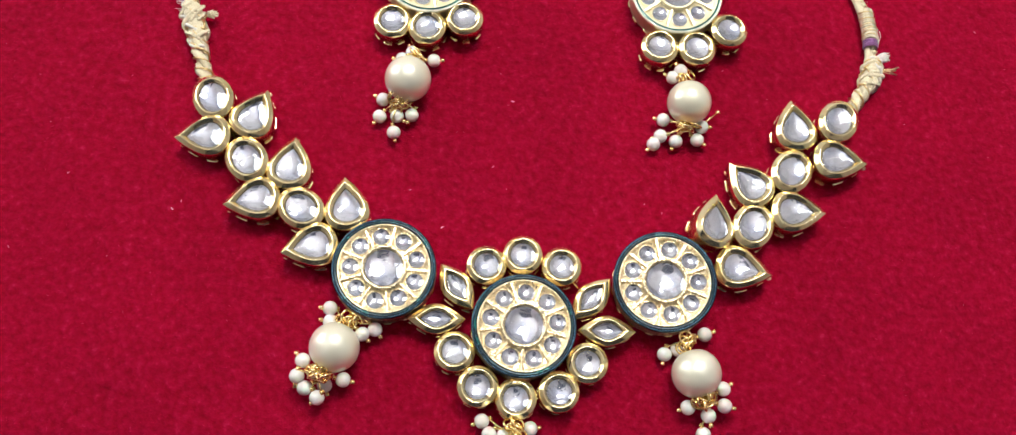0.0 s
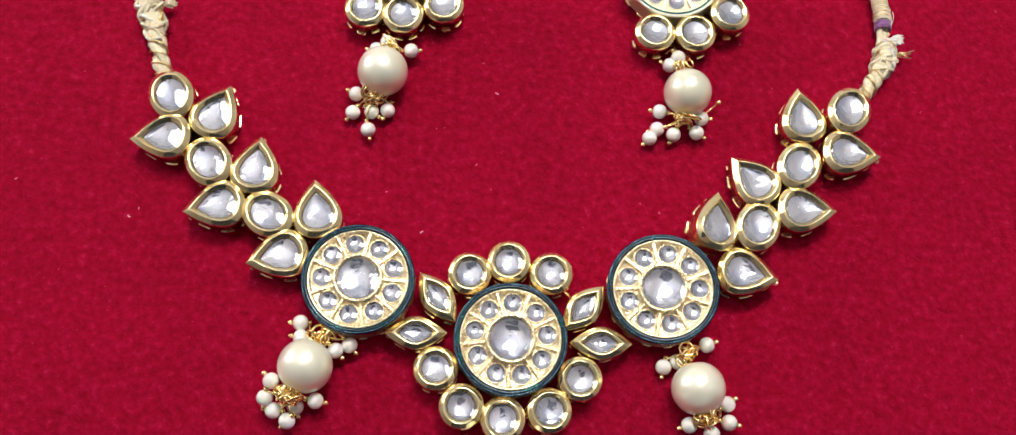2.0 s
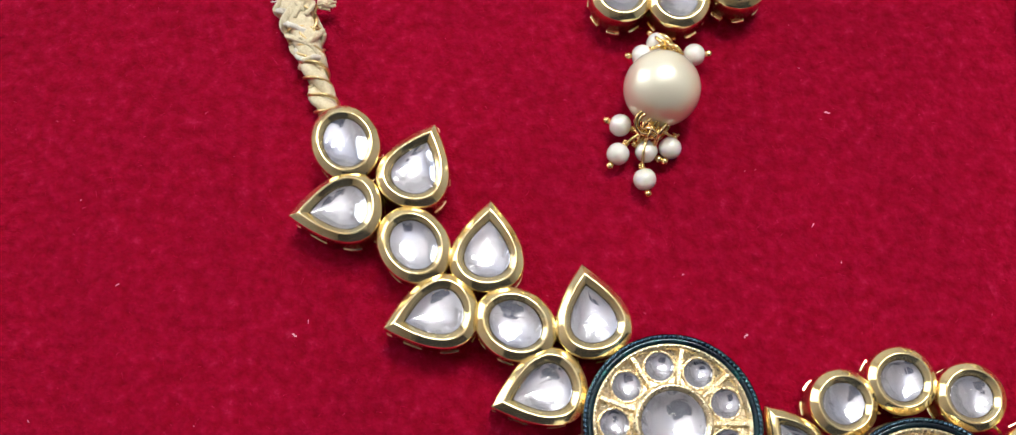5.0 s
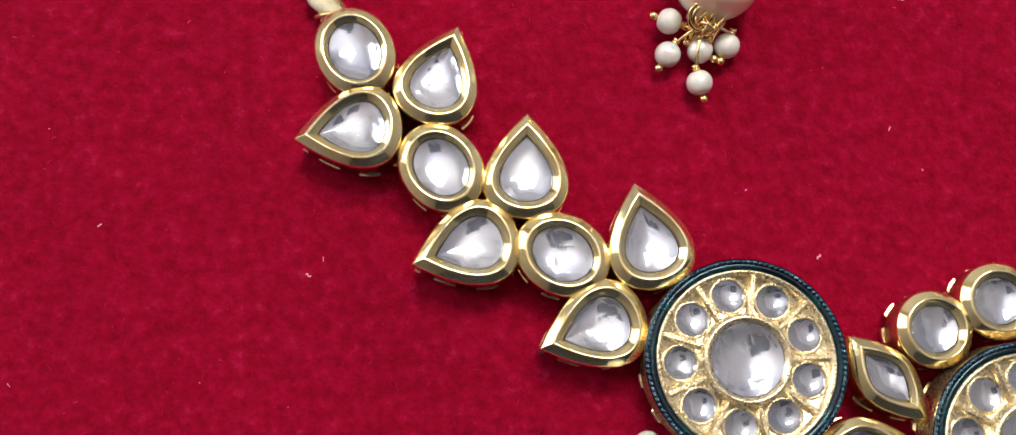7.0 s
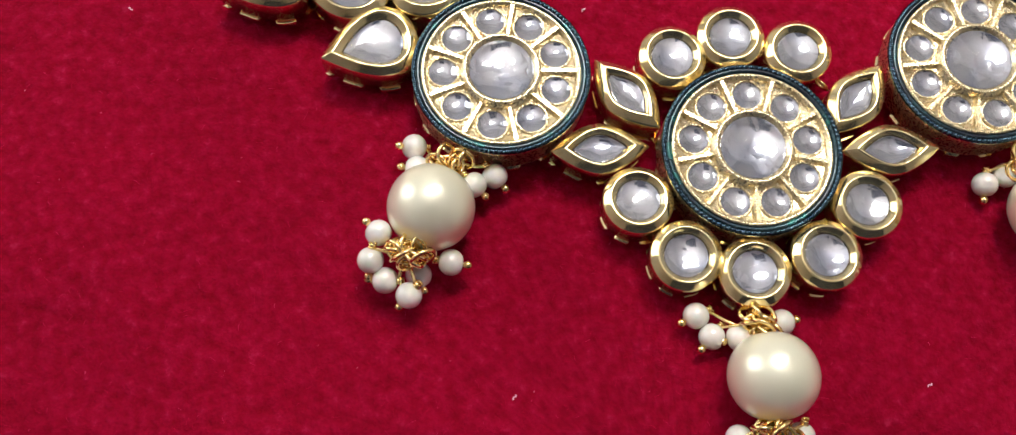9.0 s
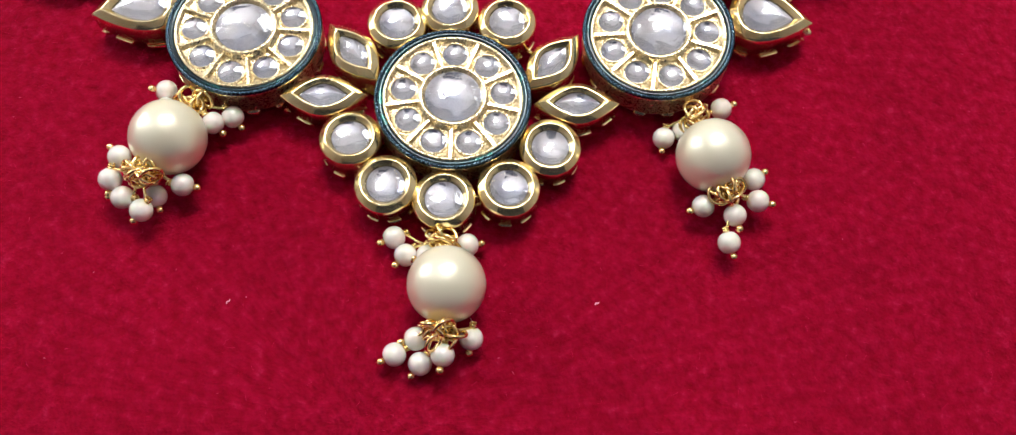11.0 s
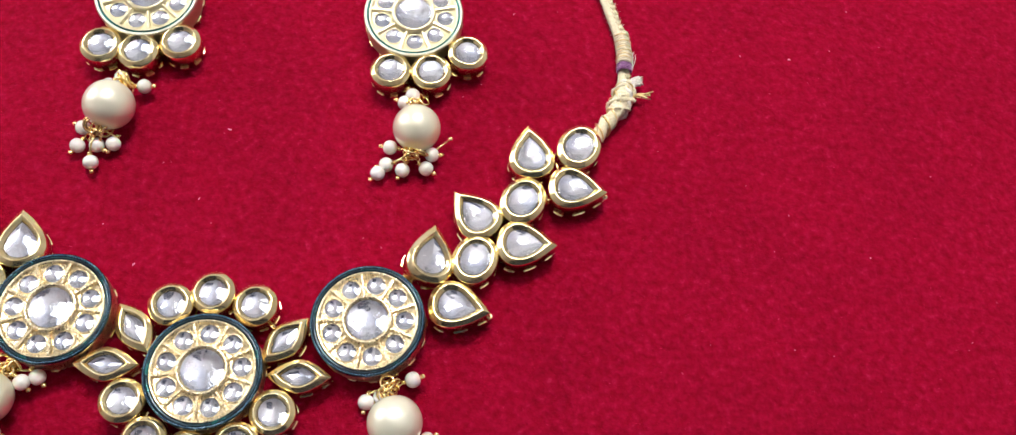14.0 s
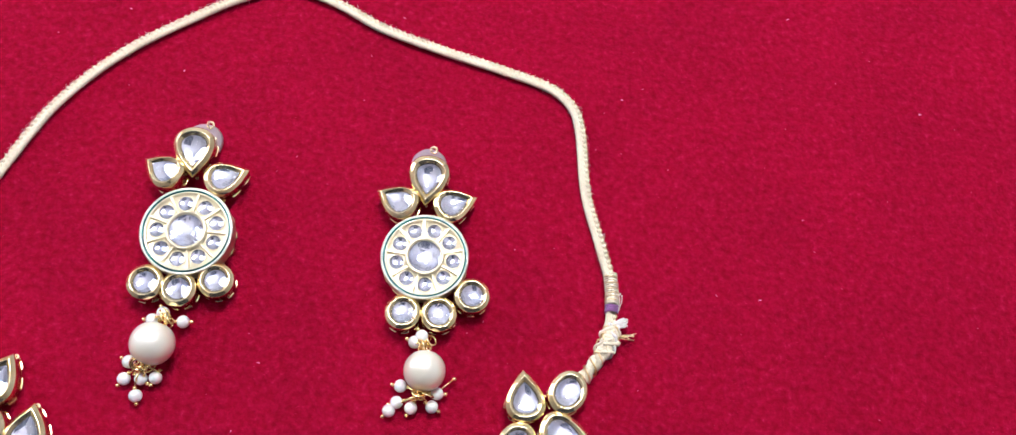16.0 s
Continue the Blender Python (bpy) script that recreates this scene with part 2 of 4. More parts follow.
def setting_meshes(kind, length, width, h, inset):
    """A gold collet with a bevelled lip, its open gallery of tabs and its domed stone."""
    pts = outline(kind, length, width)
    # pears shrink towards the middle of their round end
    sh = -0.09 * length * MM if kind == "pear" else 0.0
    hw = width / 2

    def ring(i, z):
        return scaled(pts, 1 - i / hw, z, sh)
    body = rings_mesh(kind + "_setting", [
        ring(1.5, 0.25), ring(1.3, 0.2), ring(1.2, 1.0), ring(0.45, 1.15), ring(0.3, 1.3), ring(0.3, 1.6), ring(0.12, 1.75), ring(0.08, h - 1.7),
        ring(0.0, h - 1.3), ring(0.02, h - 0.95), ring(0.1, h - 0.8), ring(0.28, h - 0.64), ring(0.72, h - 0.28), ring(0.95, h - 0.1), ring(1.06, h - 0.02), ring(1.16, h), ring(1.25, h - 0.03),
        ring(1.32, h - 0.08), ring(inset - 0.1, h - 0.62), ring(inset - 0.04, h - 0.7), ring(inset, h - 1.1), ring(inset + 0.02, h - 1.6), ring(inset + 0.3, h - 1.65)], GOLD)
    # openwork gallery round the foot: one band with tabs bent outwards
    n, period = len(pts), len(pts) // 8
    wave = [1.0 if i % period < period * 0.55 else 0.0 for i in range(n)]

    def foot(i_out, i_in, z):
        out = []
        for (x, y), w in zip(pts, wave):
            r = 1 - (i_out * w + i_in * (1 - w)) / hw
            out.append((x * r + sh * (1 - r), y * r, z * MM))
        return out
    gallery = rings_mesh("gallery", [foot(0.95, 1.25, 0.12), foot(0.14, 1.15, 0.1), foot(0.0, 1.12, 0.4), foot(0.12, 1.1, 0.75), foot(0.8, 1.1, 0.95)], GOLD, False, False, False)
    stone = dome_mesh(kind + "_stone", scaled(pts, 1 - (inset + 0.08) / hw, 0, sh), sh * 0.6, 1.0)
    return body, gallery, stone, h - 0.86


def dome_mesh(name, base, cx, rise):
    """A domed stone on its outline, with a short straight girdle."""
    loops = [[(x, y, -0.2 * MM) for x, y, _ in base]]
    for k in range(9):
        a = math.pi / 2 * k / 8
        s = max(math.cos(a), 0.02)
        z = 1 - s * s
        loops.append([(cx + (x - cx) * s, y * s, rise * z * MM) for x, y, _ in base])
    return rings_mesh(name, loops, FOIL)


def tube(path, r, sides=8, closed=False):
    """Verts and faces of a round wire along points."""
    pts = [Vector(p) for p in path]
    n = len(pts)
    verts, faces = [], []
    side = None
    for i, p in enumerate(pts):
        a = pts[(i - 1) % n] if closed or i > 0 else p
        c = pts[(i + 1) % n] if closed or i < n - 1 else p
        d = (c - a).normalized()
        if side is None:
            side = d.orthogonal().normalized()
        side = (side - d * side.dot(d)).normalized()
        up = d.cross(side)
        rr = r[i] if isinstance(r, list) else r
        for k in range(sides):
            w = 2 * math.pi * k / sides
            verts.append(p + (side * math.cos(w) + up * math.sin(w)) * rr)
    for i in range(n if closed else n - 1):
        j = (i + 1) % n
        for k in range(sides):
            l = (k + 1) % sides
            faces.append((i * sides + k, i * sides + l, j * sides + l, j * sides + k))
    if not closed:
        faces.append(tuple(range(sides))[::-1])
        faces.append(tuple(range((n - 1) * sides, n * sides)))
    return verts, faces


def joined(pieces):
    verts, faces = [], []
    for v, f in pieces:
        o = len(verts)
        verts += v
        faces += [tuple(i + o for i in q) for q in f]
    return verts, faces


def glide(pts, per=8):
    """A smooth line through points."""
    p = [Vector(q) for q in pts]
    p = [p[0] * 2 - p[1]] + p + [p[-1] * 2 - p[-2]]
    out = []
    for i in range(1, len(p) - 2):
        for k in range(per):
            u = k / per
            a, b_, c, d = p[i - 1:i + 3]
            out.append(0.5 * (2 * b_ + (c - a) * u + (2 * a - 5 * b_ + 4 * c - d) * u * u + (3 * b_ - a - 3 * c + d) * u ** 3))
    out.append(p[-2])
    return out


def ball_mesh(name, r, mat, hole=0.0, seg=32, rings=20):
    """A bead, drawn in a little at its drill holes on the x axis."""
    loops = []
    for k in range(1, rings):
        a = math.pi * k / rings
        loops.append([(math.cos(a) * r * (1 - hole * abs(math.cos(a)) ** 10), math.sin(a) * r * math.cos(2 * math.pi * i / seg),
                       math.sin(a) * r * math.sin(2 * math.pi * i / seg)) for i in range(seg)])
    return rings_mesh(name, loops, mat)


def loop_points(c, r, normal, n=14, squash=1.0):
    q = Vector(normal).to_track_quat("Z", "Y")
    return [Vector(c) + q @ Vector((math.cos(2 * math.pi * i / n) * r, math.sin(2 * math.pi * i / n) * r * squash, 0)) for i in range(n)]


# ---- setting: table, cloth, room ----
def slab(name, x0, x1, y0, y1, z0, z1, mat, label="", category=""):
    v = [(x, y, z) for z in (z0, z1) for y in (y0, y1) for x in (x0, x1)]
    f = [(0, 1, 3, 2), (4, 5, 7, 6), (0, 1, 5, 4), (2, 3, 7, 6), (0, 2, 6, 4), (1, 3, 7, 5)]
    return tagged(new(name, mesh_from(name, v, f, mat, False)), label, category, kind="structure")


# room out of view, made up as surroundings for gold and stones to reflect
slab("floor", -1.35, 2, -2, 2, -0.85, -0.75, FLOOR, "plain grey tiled room floor", "floor")
slab("ceiling", -1.5, 2.1, -2.1, 2.1, 1.9, 2.0, PLASTER, "white plastered room ceiling", "ceiling")
slab("wall_north", -1.5, 2.1, 2.0, 2.1, -0.75, 1.9, WALL_PALE, "white painted room wall", "wall")
# south wall stands in for the dark figure reflected from that side
slab("wall_south", -1.5, 2.1, -2.1, -2.0, -0.75, 1.9, REFLECT_DARK, "unseen room wall, made dark for its reflection in the stones", "wall")
slab("wall_east", 2.0, 2.1, -2.0, 2.0, -0.75, 1.9, WALL_PALE, "white painted room wall", "wall")
# west wall with a made-up opening behind the added fill
slab("wall_west", -1.5, -1.35, -2.0, 0.4, -0.75, 1.9, WALL_PALE, "white painted room wall", "wall")
slab("wall_west", -1.5, -1.35, 1.5, 2.0, -0.75, 1.9, WALL_PALE, "white painted room wall beside the added opening", "wall")
slab("wall_west", -1.5, -1.35, 0.4, 1.5, -0.75, 0.2, WALL_PALE, "white painted wall below the added opening", "wall")
slab("wall_west", -1.5, -1.35, 0.4, 1.5, 1.4, 1.9, WALL_PALE, "white painted wall above the added opening", "wall")
slab("window_1", -1.48, -1.44, 0.4, 1.5, 0.2, 1.4, PLASTER, "unseen white panel closing the added wall opening", "window")
# added box overhead, only there to put a dark patch in the stones
slab("soffit", -0.5, 0.42, -0.9, -0.12, 1.7, 1.9, REFLECT_DARK, "unseen dark blue-grey box, added for dark reflections in the stones", "ceiling")


def glow_material(name, strength):
    m = bpy.data.materials.new(name)
    m.use_nodes = True
    t = m.node_tree
    glow = t.nodes.new("ShaderNodeEmission")
    glow.inputs["Color"].default_value = (1.0, 0.97, 0.93, 1)
    glow.inputs["Strength"].default_value = strength
    t.links.new(glow.outputs[0], t.nodes["Material Output"].inputs["Surface"])
    return m


LAMP = glow_material("lamp_diffuser", 34)
# upward glow is added, to brighten the ceiling reflected in the stones
ADDED_UPGLOW = glow_material("lamp_uplight", 46)


def hanging_panel_light(x, y, z, sx, sy):
    body = empty_thing("ceiling_light", "unseen white panel light placed from highlights, with an added upward glow", "lamp")
    v = [(a * sx / 2, b_ * sy / 2, c) for c in (0, 0.04) for b_ in (-1, 1) for a in (-1, 1)]
    f = [(0, 1, 3, 2), (0, 1, 5, 4), (2, 3, 7, 6), (0, 2, 6, 4), (1, 3, 7, 5)]
    up = [(a * sx * 0.47, b_ * sy * 0.47, c) for c in (0.041, 0.05) for b_ in (-1, 1) for a in (-1, 1)]
    rim = [(a * (sx / 2 + 0.012), b_ * (sy / 2 + 0.012), 0.02) for a, b_ in ((-1, -1), (1, -1), (1, 1), (-1, 1))]
    part("frame", mesh_from("frame", *tube(rim, 0.012, 8, True), PLASTER), body, pose(x, y, z, 0, 0, 20), "thin white metal frame")
    part("uplight", mesh_from("uplight", up, f + [(4, 5, 7, 6)], ADDED_UPGLOW, False), body, pose(x, y, z, 0, 0, 20))
    part("diffuser", mesh_from("diffuser", v, f, LAMP, False), body, pose(x, y, z, 0, 0, 20))
    for dx in (-0.2, 0.2):
        part("cable", mesh_from("cable", *tube([(x + dx, y, z + 0.04), (x + dx, y, 1.9)], 0.003, 6), PLASTER), body)
    return body


slab("table_top", -0.66, 0.84, -0.5, 0.8, -0.75, -0.004, WOOD, "brown wooden table under the cloth", "table")


def felt_cloth():
    n = 150
    xs, ys = np.linspace(-0.7, 0.88, n), np.linspace(-0.54, 0.84, n)
    verts = []
    for y in ys:
        for x in xs:
            z = 0.0003 * noise.noise(Vector((x * 14, y * 14, 3))) + 0.00012 * noise.noise(Vector((x * 60, y * 60, 9))) - 0.0003
            verts.append((x, y, z))
    faces = [(j * n + i, j * n + i + 1, (j + 1) * n + i + 1, (j + 1) * n + i) for j in range(n - 1) for i in range(n - 1)]
    me = mesh_from("felt_cloth", verts, faces, FELT)
    return tagged(new("ground", me), "crimson red felt cloth with a soft matted pile", "cloth", kind="structure")


cloth = felt_cloth()


def felt_fibres(count=60000):
    """Loose fibres of the pile, lying nearly flat."""
    rng = np.random.default_rng(4)
    x, y = rng.uniform(-0.15, 0.29, count), rng.uniform(-0.04, 0.31, count)
    a, ln = rng.uniform(0, 2 * np.pi, count), rng.uniform(0.0004, 0.0013, count)
    lift = rng.uniform(0.0, 0.00028, count)
    w = 0.000022
    dx, dy = np.cos(a) * ln / 2, np.sin(a) * ln / 2
    nx, ny = -np.sin(a) * w, np.cos(a) * w
    bend = rng.uniform(-0.3, 0.3, count)
    mx, my = x - dy * bend, y + dx * bend
    co = np.empty((count, 6, 3))
    for k, (px, py, pz, s) in enumerate(((x - dx, y - dy, -0.0001, 1), (x - dx, y - dy, -0.0001, -1), (mx, my, 0.0001, 1), (mx, my, 0.0001, -1), (x + dx, y + dy, 0.00005, 0.5), (x + dx, y + dy, 0.00005, -0.5))):
        co[:, k, 0], co[:, k, 1], co[:, k, 2] = px + nx * s, py + ny * s, pz + (lift if k > 1 else 0)
    base = np.arange(count)[:, None] * 6
    quads = np.concatenate([base + np.array([[0, 1, 3, 2]]), base + np.array([[2, 3, 5, 4]])], 1).reshape(-1)
    me = bpy.data.meshes.new("felt_fibres")
    me.vertices.add(count * 6)
    me.vertices.foreach_set("co", co.reshape(-1))
    me.loops.add(len(quads))
    me.loops.foreach_set("vertex_index", quads.astype(np.int32))
    me.polygons.add(len(quads) // 4)
    me.polygons.foreach_set("loop_start", np.arange(0, len(quads), 4, dtype=np.int32))
    me.update(calc_edges=True)
    me.materials.append(FIBRE)
    return tagged(new("felt_fibres", me), "fine loose red fibres of the felt pile", "fibres", kind="stuff")


felt_fibres()


def felt_curls(count=900):
    """Paler curled wisps that stand out of the pile."""
    r4 = random.Random(21)
    pieces = []
    for _ in range(count):
        x, y, a = r4.uniform(-130, 270), r4.uniform(-35, 270), r4.uniform(0, 2 * math.pi)
        ln, curl = r4.uniform(0.1, 0.3), r4.uniform(-2.2, 2.2)
        pts = []
        px, py = x, y
        for k in range(5):
            pts.append(Vector((px, py, 0.02 + 0.2 * math.sin(math.pi * k / 4))) * MM)
            px, py = px + math.cos(a) * ln / 2, py + math.sin(a) * ln / 2
            a += curl * 0.5
        pieces.append(tube(pts, r4.uniform(0.022, 0.05) * MM, 4))
    return tagged(new("felt_curls", mesh_from("felt_curls", *joined(pieces), PINK)), "pale pink curled wisps of the felt pile", "fibres", kind="stuff")


felt_curls()

# ---- jewellery pieces ----
HT = 6.2
ROUND = setting_meshes("round", 9.9, 9.9, HT, 1.92)
OVAL = setting_meshes("oval", 11.8, 9.8, HT, 1.74)
PEAR = setting_meshes("pear", 13.3, 10.5, HT, 2.02)
MARQUISE = setting_meshes("marquise", 14.0, 7.6, HT, 1.7)


def put_setting(owner, meshes, x, y, turn, tip=0.0, roll=0.0, z=0.0, size=1.0):
    body, gallery, stone, seat = meshes
    m = pose(x * MM, y * MM, z * MM, 0, 0, turn) @ pose(0, 0, 0, roll, tip, 0) @ Matrix.Scale(size, 4)
    ob = part(body.name, body, owner, m)
    part("gallery", gallery, ob)
    part("stone", stone, ob, pose(0, 0, seat * MM))
    return ob


def medallion_meshes(radius, h, pale):
    n = 96

    def circ(r, z, k=n):
        return [(math.cos(2 * math.pi * i / k) * r * MM, math.sin(2 * math.pi * i / k) * r * MM, z * MM) for i in range(k)]
    R = radius
    plate = EAR_PLATE if pale else GOLD_PALE
    ri = R * (0.885 if not pale else 0.9)
    body = rings_mesh("medallion", [circ(R - 1.3, 0.2), circ(R - 1.0, 0.2), circ(R - 0.9, 1.0), circ(R - 0.3, 1.2), circ(R - 0.2, 1.6), circ(R - 0.3, 2.0), circ(R - 0.12, 2.3), circ(R - 0.12, h - 1.1),
                                    circ(R, h - 0.9), circ(R, h - 0.45), circ(R - 0.15, h - 0.3), circ(ri + 0.05, h - 0.3), circ(ri, h - 0.02), circ(ri - 0.2, h + 0.02), circ(ri - 0.55, h - 0.15),
                                    circ(ri - 0.7, h - 0.8), circ(ri - 0.77, h - 0.85), circ(R * 0.46, h - 0.85), circ(R * 0.452, h - 0.8), circ(R * 0.44, h + 0.45), circ(R * 0.43, h + 0.66), circ(R * 0.41, h + 0.76), circ(R * 0.392, h + 0.7), circ(R * 0.365, h + 0.2), circ(R * 0.355, h + 0.1)], plate)
    # smooth enamel ring, and outside it a row of milled beads
    band = rings_mesh("enamel_band", [circ(R - 0.5, h - 0.3), circ(R - 0.55, h - 0.08), circ(ri + 0.62, h + 0.02), circ(ri + 0.3, h - 0.02), circ(ri + 0.04, h - 0.22)], ENAMEL if not pale else ENAMEL_PALE, True, False, False)
    k = 112
    loops = []
    for q in range(8):
        w = math.pi * (q / 7 * 1.15 - 0.12)
        lp = []
        for i in range(k * 4):
            a = 2 * math.pi * (i + 0.35 * q) / (k * 4)
            rho = 0.40 * (1.0, 0.86, 0.5, 0.86)[i % 4]
            rr = R - 0.36 + math.cos(w) * 0.40 * (0.85 + 0.15 * rho / 0.4)
            lp.append((math.cos(a) * rr * MM, math.sin(a) * rr * MM, (h - 0.32 + math.sin(w) * rho * 1.25) * MM))
        loops.append(lp)
    milled = rings_mesh("milled_edge", loops, MILLED if not pale else MILLED_PALE, True, False, False)
    inner = None
    if pale:
        inner = rings_mesh("enamel_line", [circ(ri + 0.55, h - 0.1), circ(ri + 0.5, h + 0.14), circ(ri + 0.1, h + 0.14), circ(ri + 0.02, h - 0.1)], ENAMEL_GREEN, True, False, False)
    # a rib between two small stones, ridged along its length
    r0, r1 = R * 0.42, ri - 0.5
    rib = mesh_from("rib", [(r0 * MM, -0.5 * MM, (h - 0.87) * MM), (r1 * MM, -0.66 * MM, (h - 0.87) * MM), (r1 * MM, 0.66 * MM, (h - 0.87) * MM), (r0 * MM, 0.5 * MM, (h - 0.87) * MM),
                            (r0 * MM, -0.18 * MM, (h + 0.0) * MM), (r1 * MM, -0.28 * MM, (h - 0.06) * MM), (r1 * MM, 0.28 * MM, (h - 0.06) * MM), (r0 * MM, 0.18 * MM, (h + 0.0) * MM)],
                    [(0, 1, 5, 4), (2, 3, 7, 6), (1, 2, 6, 5), (3, 0, 4, 7), (4, 5, 6, 7)], plate, False)
    small = dome_mesh("small_stone", circ(R * 0.165, 0, 24), 0, 0.95)
    cup = rings_mesh("stone_cup", [circ(R * 0.195, 0, 24), circ(R * 0.182, 0.22, 24), circ(R * 0.168, 0.24, 24), circ(R * 0.16, 0.05, 24)], plate, True, False, False)
    big = dome_mesh("centre_stone", circ(R * 0.36, 0, 48), 0, 1.5)
    def foot(o, i_, z):
        return [(math.cos(2 * math.pi * i / n) * r * MM, math.sin(2 * math.pi * i / n) * r * MM, z * MM) for i in range(n) for r in ((R - o) if i % 6 < 3 else (R - i_),)]
    tabs = rings_mesh("gallery", [foot(0.95, 1.1, 0.12), foot(0.05, 1.05, 0.1), foot(-0.1, 1.0, 0.5), foot(0.05, 0.95, 0.9), foot(0.6, 0.95, 1.15)], GOLD, False, False, False)
    return body, band, milled, inner, rib, small, cup, big, tabs, R, h


NECK_MEDAL = medallion_meshes(12.6, 7.0, False)
EAR_MEDAL = medallion_meshes(12.9, 6.8, True)


def put_medallion(owner, meshes, x, y, first, tip=0.0, roll=0.0, z=0.0, size=1.0):
    body, band, milled, inner, rib, small, cup, big, tabs, R, h = meshes
    ob = part("medallion", body, owner, pose(x * MM, y * MM, z * MM, roll, tip, 0) @ Matrix.Scale(size, 4), "round gold medallion of nine small stones about a large one")
    part("enamel_band", band, ob, None, "pale green enamel band" if inner else "dark teal enamel band")
    part("milled_edge", milled, ob, None, "row of tiny milled metal beads")
    if inner:
        part("enamel_line", inner, ob, None, "dark green enamel line")
    part("gallery", tabs, ob)
    part("centre_stone", big, ob, pose(0, 0, (h + 0.2) * MM, 0, 0, first * 1.7), "domed foiled crystal")
    for k in range(9):
        a = first + 40 * k
        at = pose(0, 0, 0, 0, 0, a) @ pose(R * 0.645 * MM, 0, (h - 0.82) * MM)
        part("stone", small, ob, at)
        part("stone_cup", cup, ob, at)
        part("rib", rib, ob, pose(0, 0, 0, 0, 0, a + 20))
    return ob


BEAD = ball_mesh("seed_pearl", 1.8 * MM, SEED, 0.08, 20, 14)
PIN = ball_mesh("head_pin", 0.66 * MM, WIRE, 0.0, 10, 8)


def put_pearl(owner, x, y, r, turn, z=None):
    return part("pearl", ball_mesh("pearl", r * MM, PEARL, 0.05, 40, 28), owner, pose(x * MM, y * MM, (r if z is None else z) * MM, 8, 0, turn), "large round cream pearl")


def put_seed(owner, bead, pin, anchor, rng, eye=True):
    """A seed pearl on its wire: a head pin on one side, a wire eye to the anchor on the other."""
    c, a = Vector(bead) * MM, Vector(anchor) * MM
    d = (Vector(pin) * MM - c) if pin else (c - a)
    if not pin:
        d.z = -abs(d.z) * 0.2
    d.normalize()
    turn = d.to_track_quat("X", "Z").to_matrix().to_4x4()
    ob = part("seed_pearl", BEAD, owner, Matrix.Translation(c) @ turn)
    part("head_pin", PIN, ob, pose(2.3 * MM, 0, 0), "small gold ball head")
    # wire out of the bead, closed into an eye near the anchor
    start = c - d * 1.6 * MM
    mid = (start + a) / 2 + Vector((rng.uniform(-.5, .5), rng.uniform(-.5, .5), rng.uniform(0.2, 0.9))) * MM
    pieces = [tube(glide([c + d * 2.1 * MM, c, start, mid, a], 5), 0.24 * MM, 7)]
    if eye:
        nrm = Vector((rng.uniform(-1, 1), rng.uniform(-1, 1), rng.uniform(-0.1, 0.9)))
        pieces.append(tube(loop_points(a, rng.uniform(0.9, 1.35) * MM, nrm, 16, rng.uniform(0.75, 1)), 0.24 * MM, 7, True))
    # two turns wrapped where it leaves the bead
    wrap = []
    for i in range(22):
        w = i / 21 * 4 * math.pi
        wrap.append((-1.75 - 0.75 * i / 21, math.cos(w) * 0.42, math.sin(w) * 0.42))
    v, f = tube([turn.to_3x3() @ Vector(p) * MM + c for p in wrap], 0.2 * MM, 6)
    pieces.append((v, f))
    part("bead_wire", mesh_from("bead_wire", *joined(pieces), WIRE), owner, None, "thin twisted gold wire")
    return ob


def put_loops(owner, places, rng, r=(1.1, 1.8)):
    for p in places:
        nrm = Vector((rng.uniform(-1, 1), rng.uniform(-1, 1), rng.uniform(0, 0.8)))
        me = mesh_from("wire_loop", *tube(loop_points(Vector(p) * MM, rng.uniform(*r) * MM, nrm, 18, rng.uniform(0.8, 1)), 0.3 * MM, 7, True), WIRE)
        part("wire_loop", me, owner, None, "small gold wire ring")


def put_link(owner, a, b_, rng, z=2.4):
    c = Vector(((a[0] + b_[0]) / 2, (a[1] + b_[1]) / 2, z)) * MM
    d = Vector((b_[0] - a[0], b_[1] - a[1], 0)).normalized()
    n = Vector((-d.y, d.x, rng.uniform(-0.6, 0.6)))
    return part("jump_ring", mesh_from("jump_ring", *tube(loop_points(c, 1.25 * MM, n, 18, 0.8), 0.24 * MM, 7, True), WIRE), owner, None, "small gold link")


def empty_thing(name, label, category, group=""):
    return tagged(new(name), label, category, group)


hanging_panel_light(0.17, 0.64, 1.1, 0.56, 0.29)

# ---- the necklace ----
rng = random.Random(11)
necklace = empty_thing("necklace", "gold necklace with crystal collets, enamel medallions, pearl drops, cream cord", "necklace")
LEFT_PEARS = [(-51.6, 104.8, 65), (-64.1, 98.5, -176), (-41.9, 91.2, 82), (-51.0, 81.4, -168), (-27.7, 80.3, 96), (-36.4, 69.4, -166)]
LEFT_OVALS = [(-62.4, 109.3, 109), (-52.7, 92.3, 122), (-38.7, 79.2, 145)]
RIGHT_PEARS = [(87.6, 102.2, 94), (98.4, 91.9, -9), (73.7, 85.7, 129), (62.2, 75.5, 83), (85.8, 77.9, -4), (70.4, 63.1, -15)]
RIGHT_OVALS = [(99.4, 103.1, 59), (85.3, 89.0, 56), (73.8, 74.3, 64)]
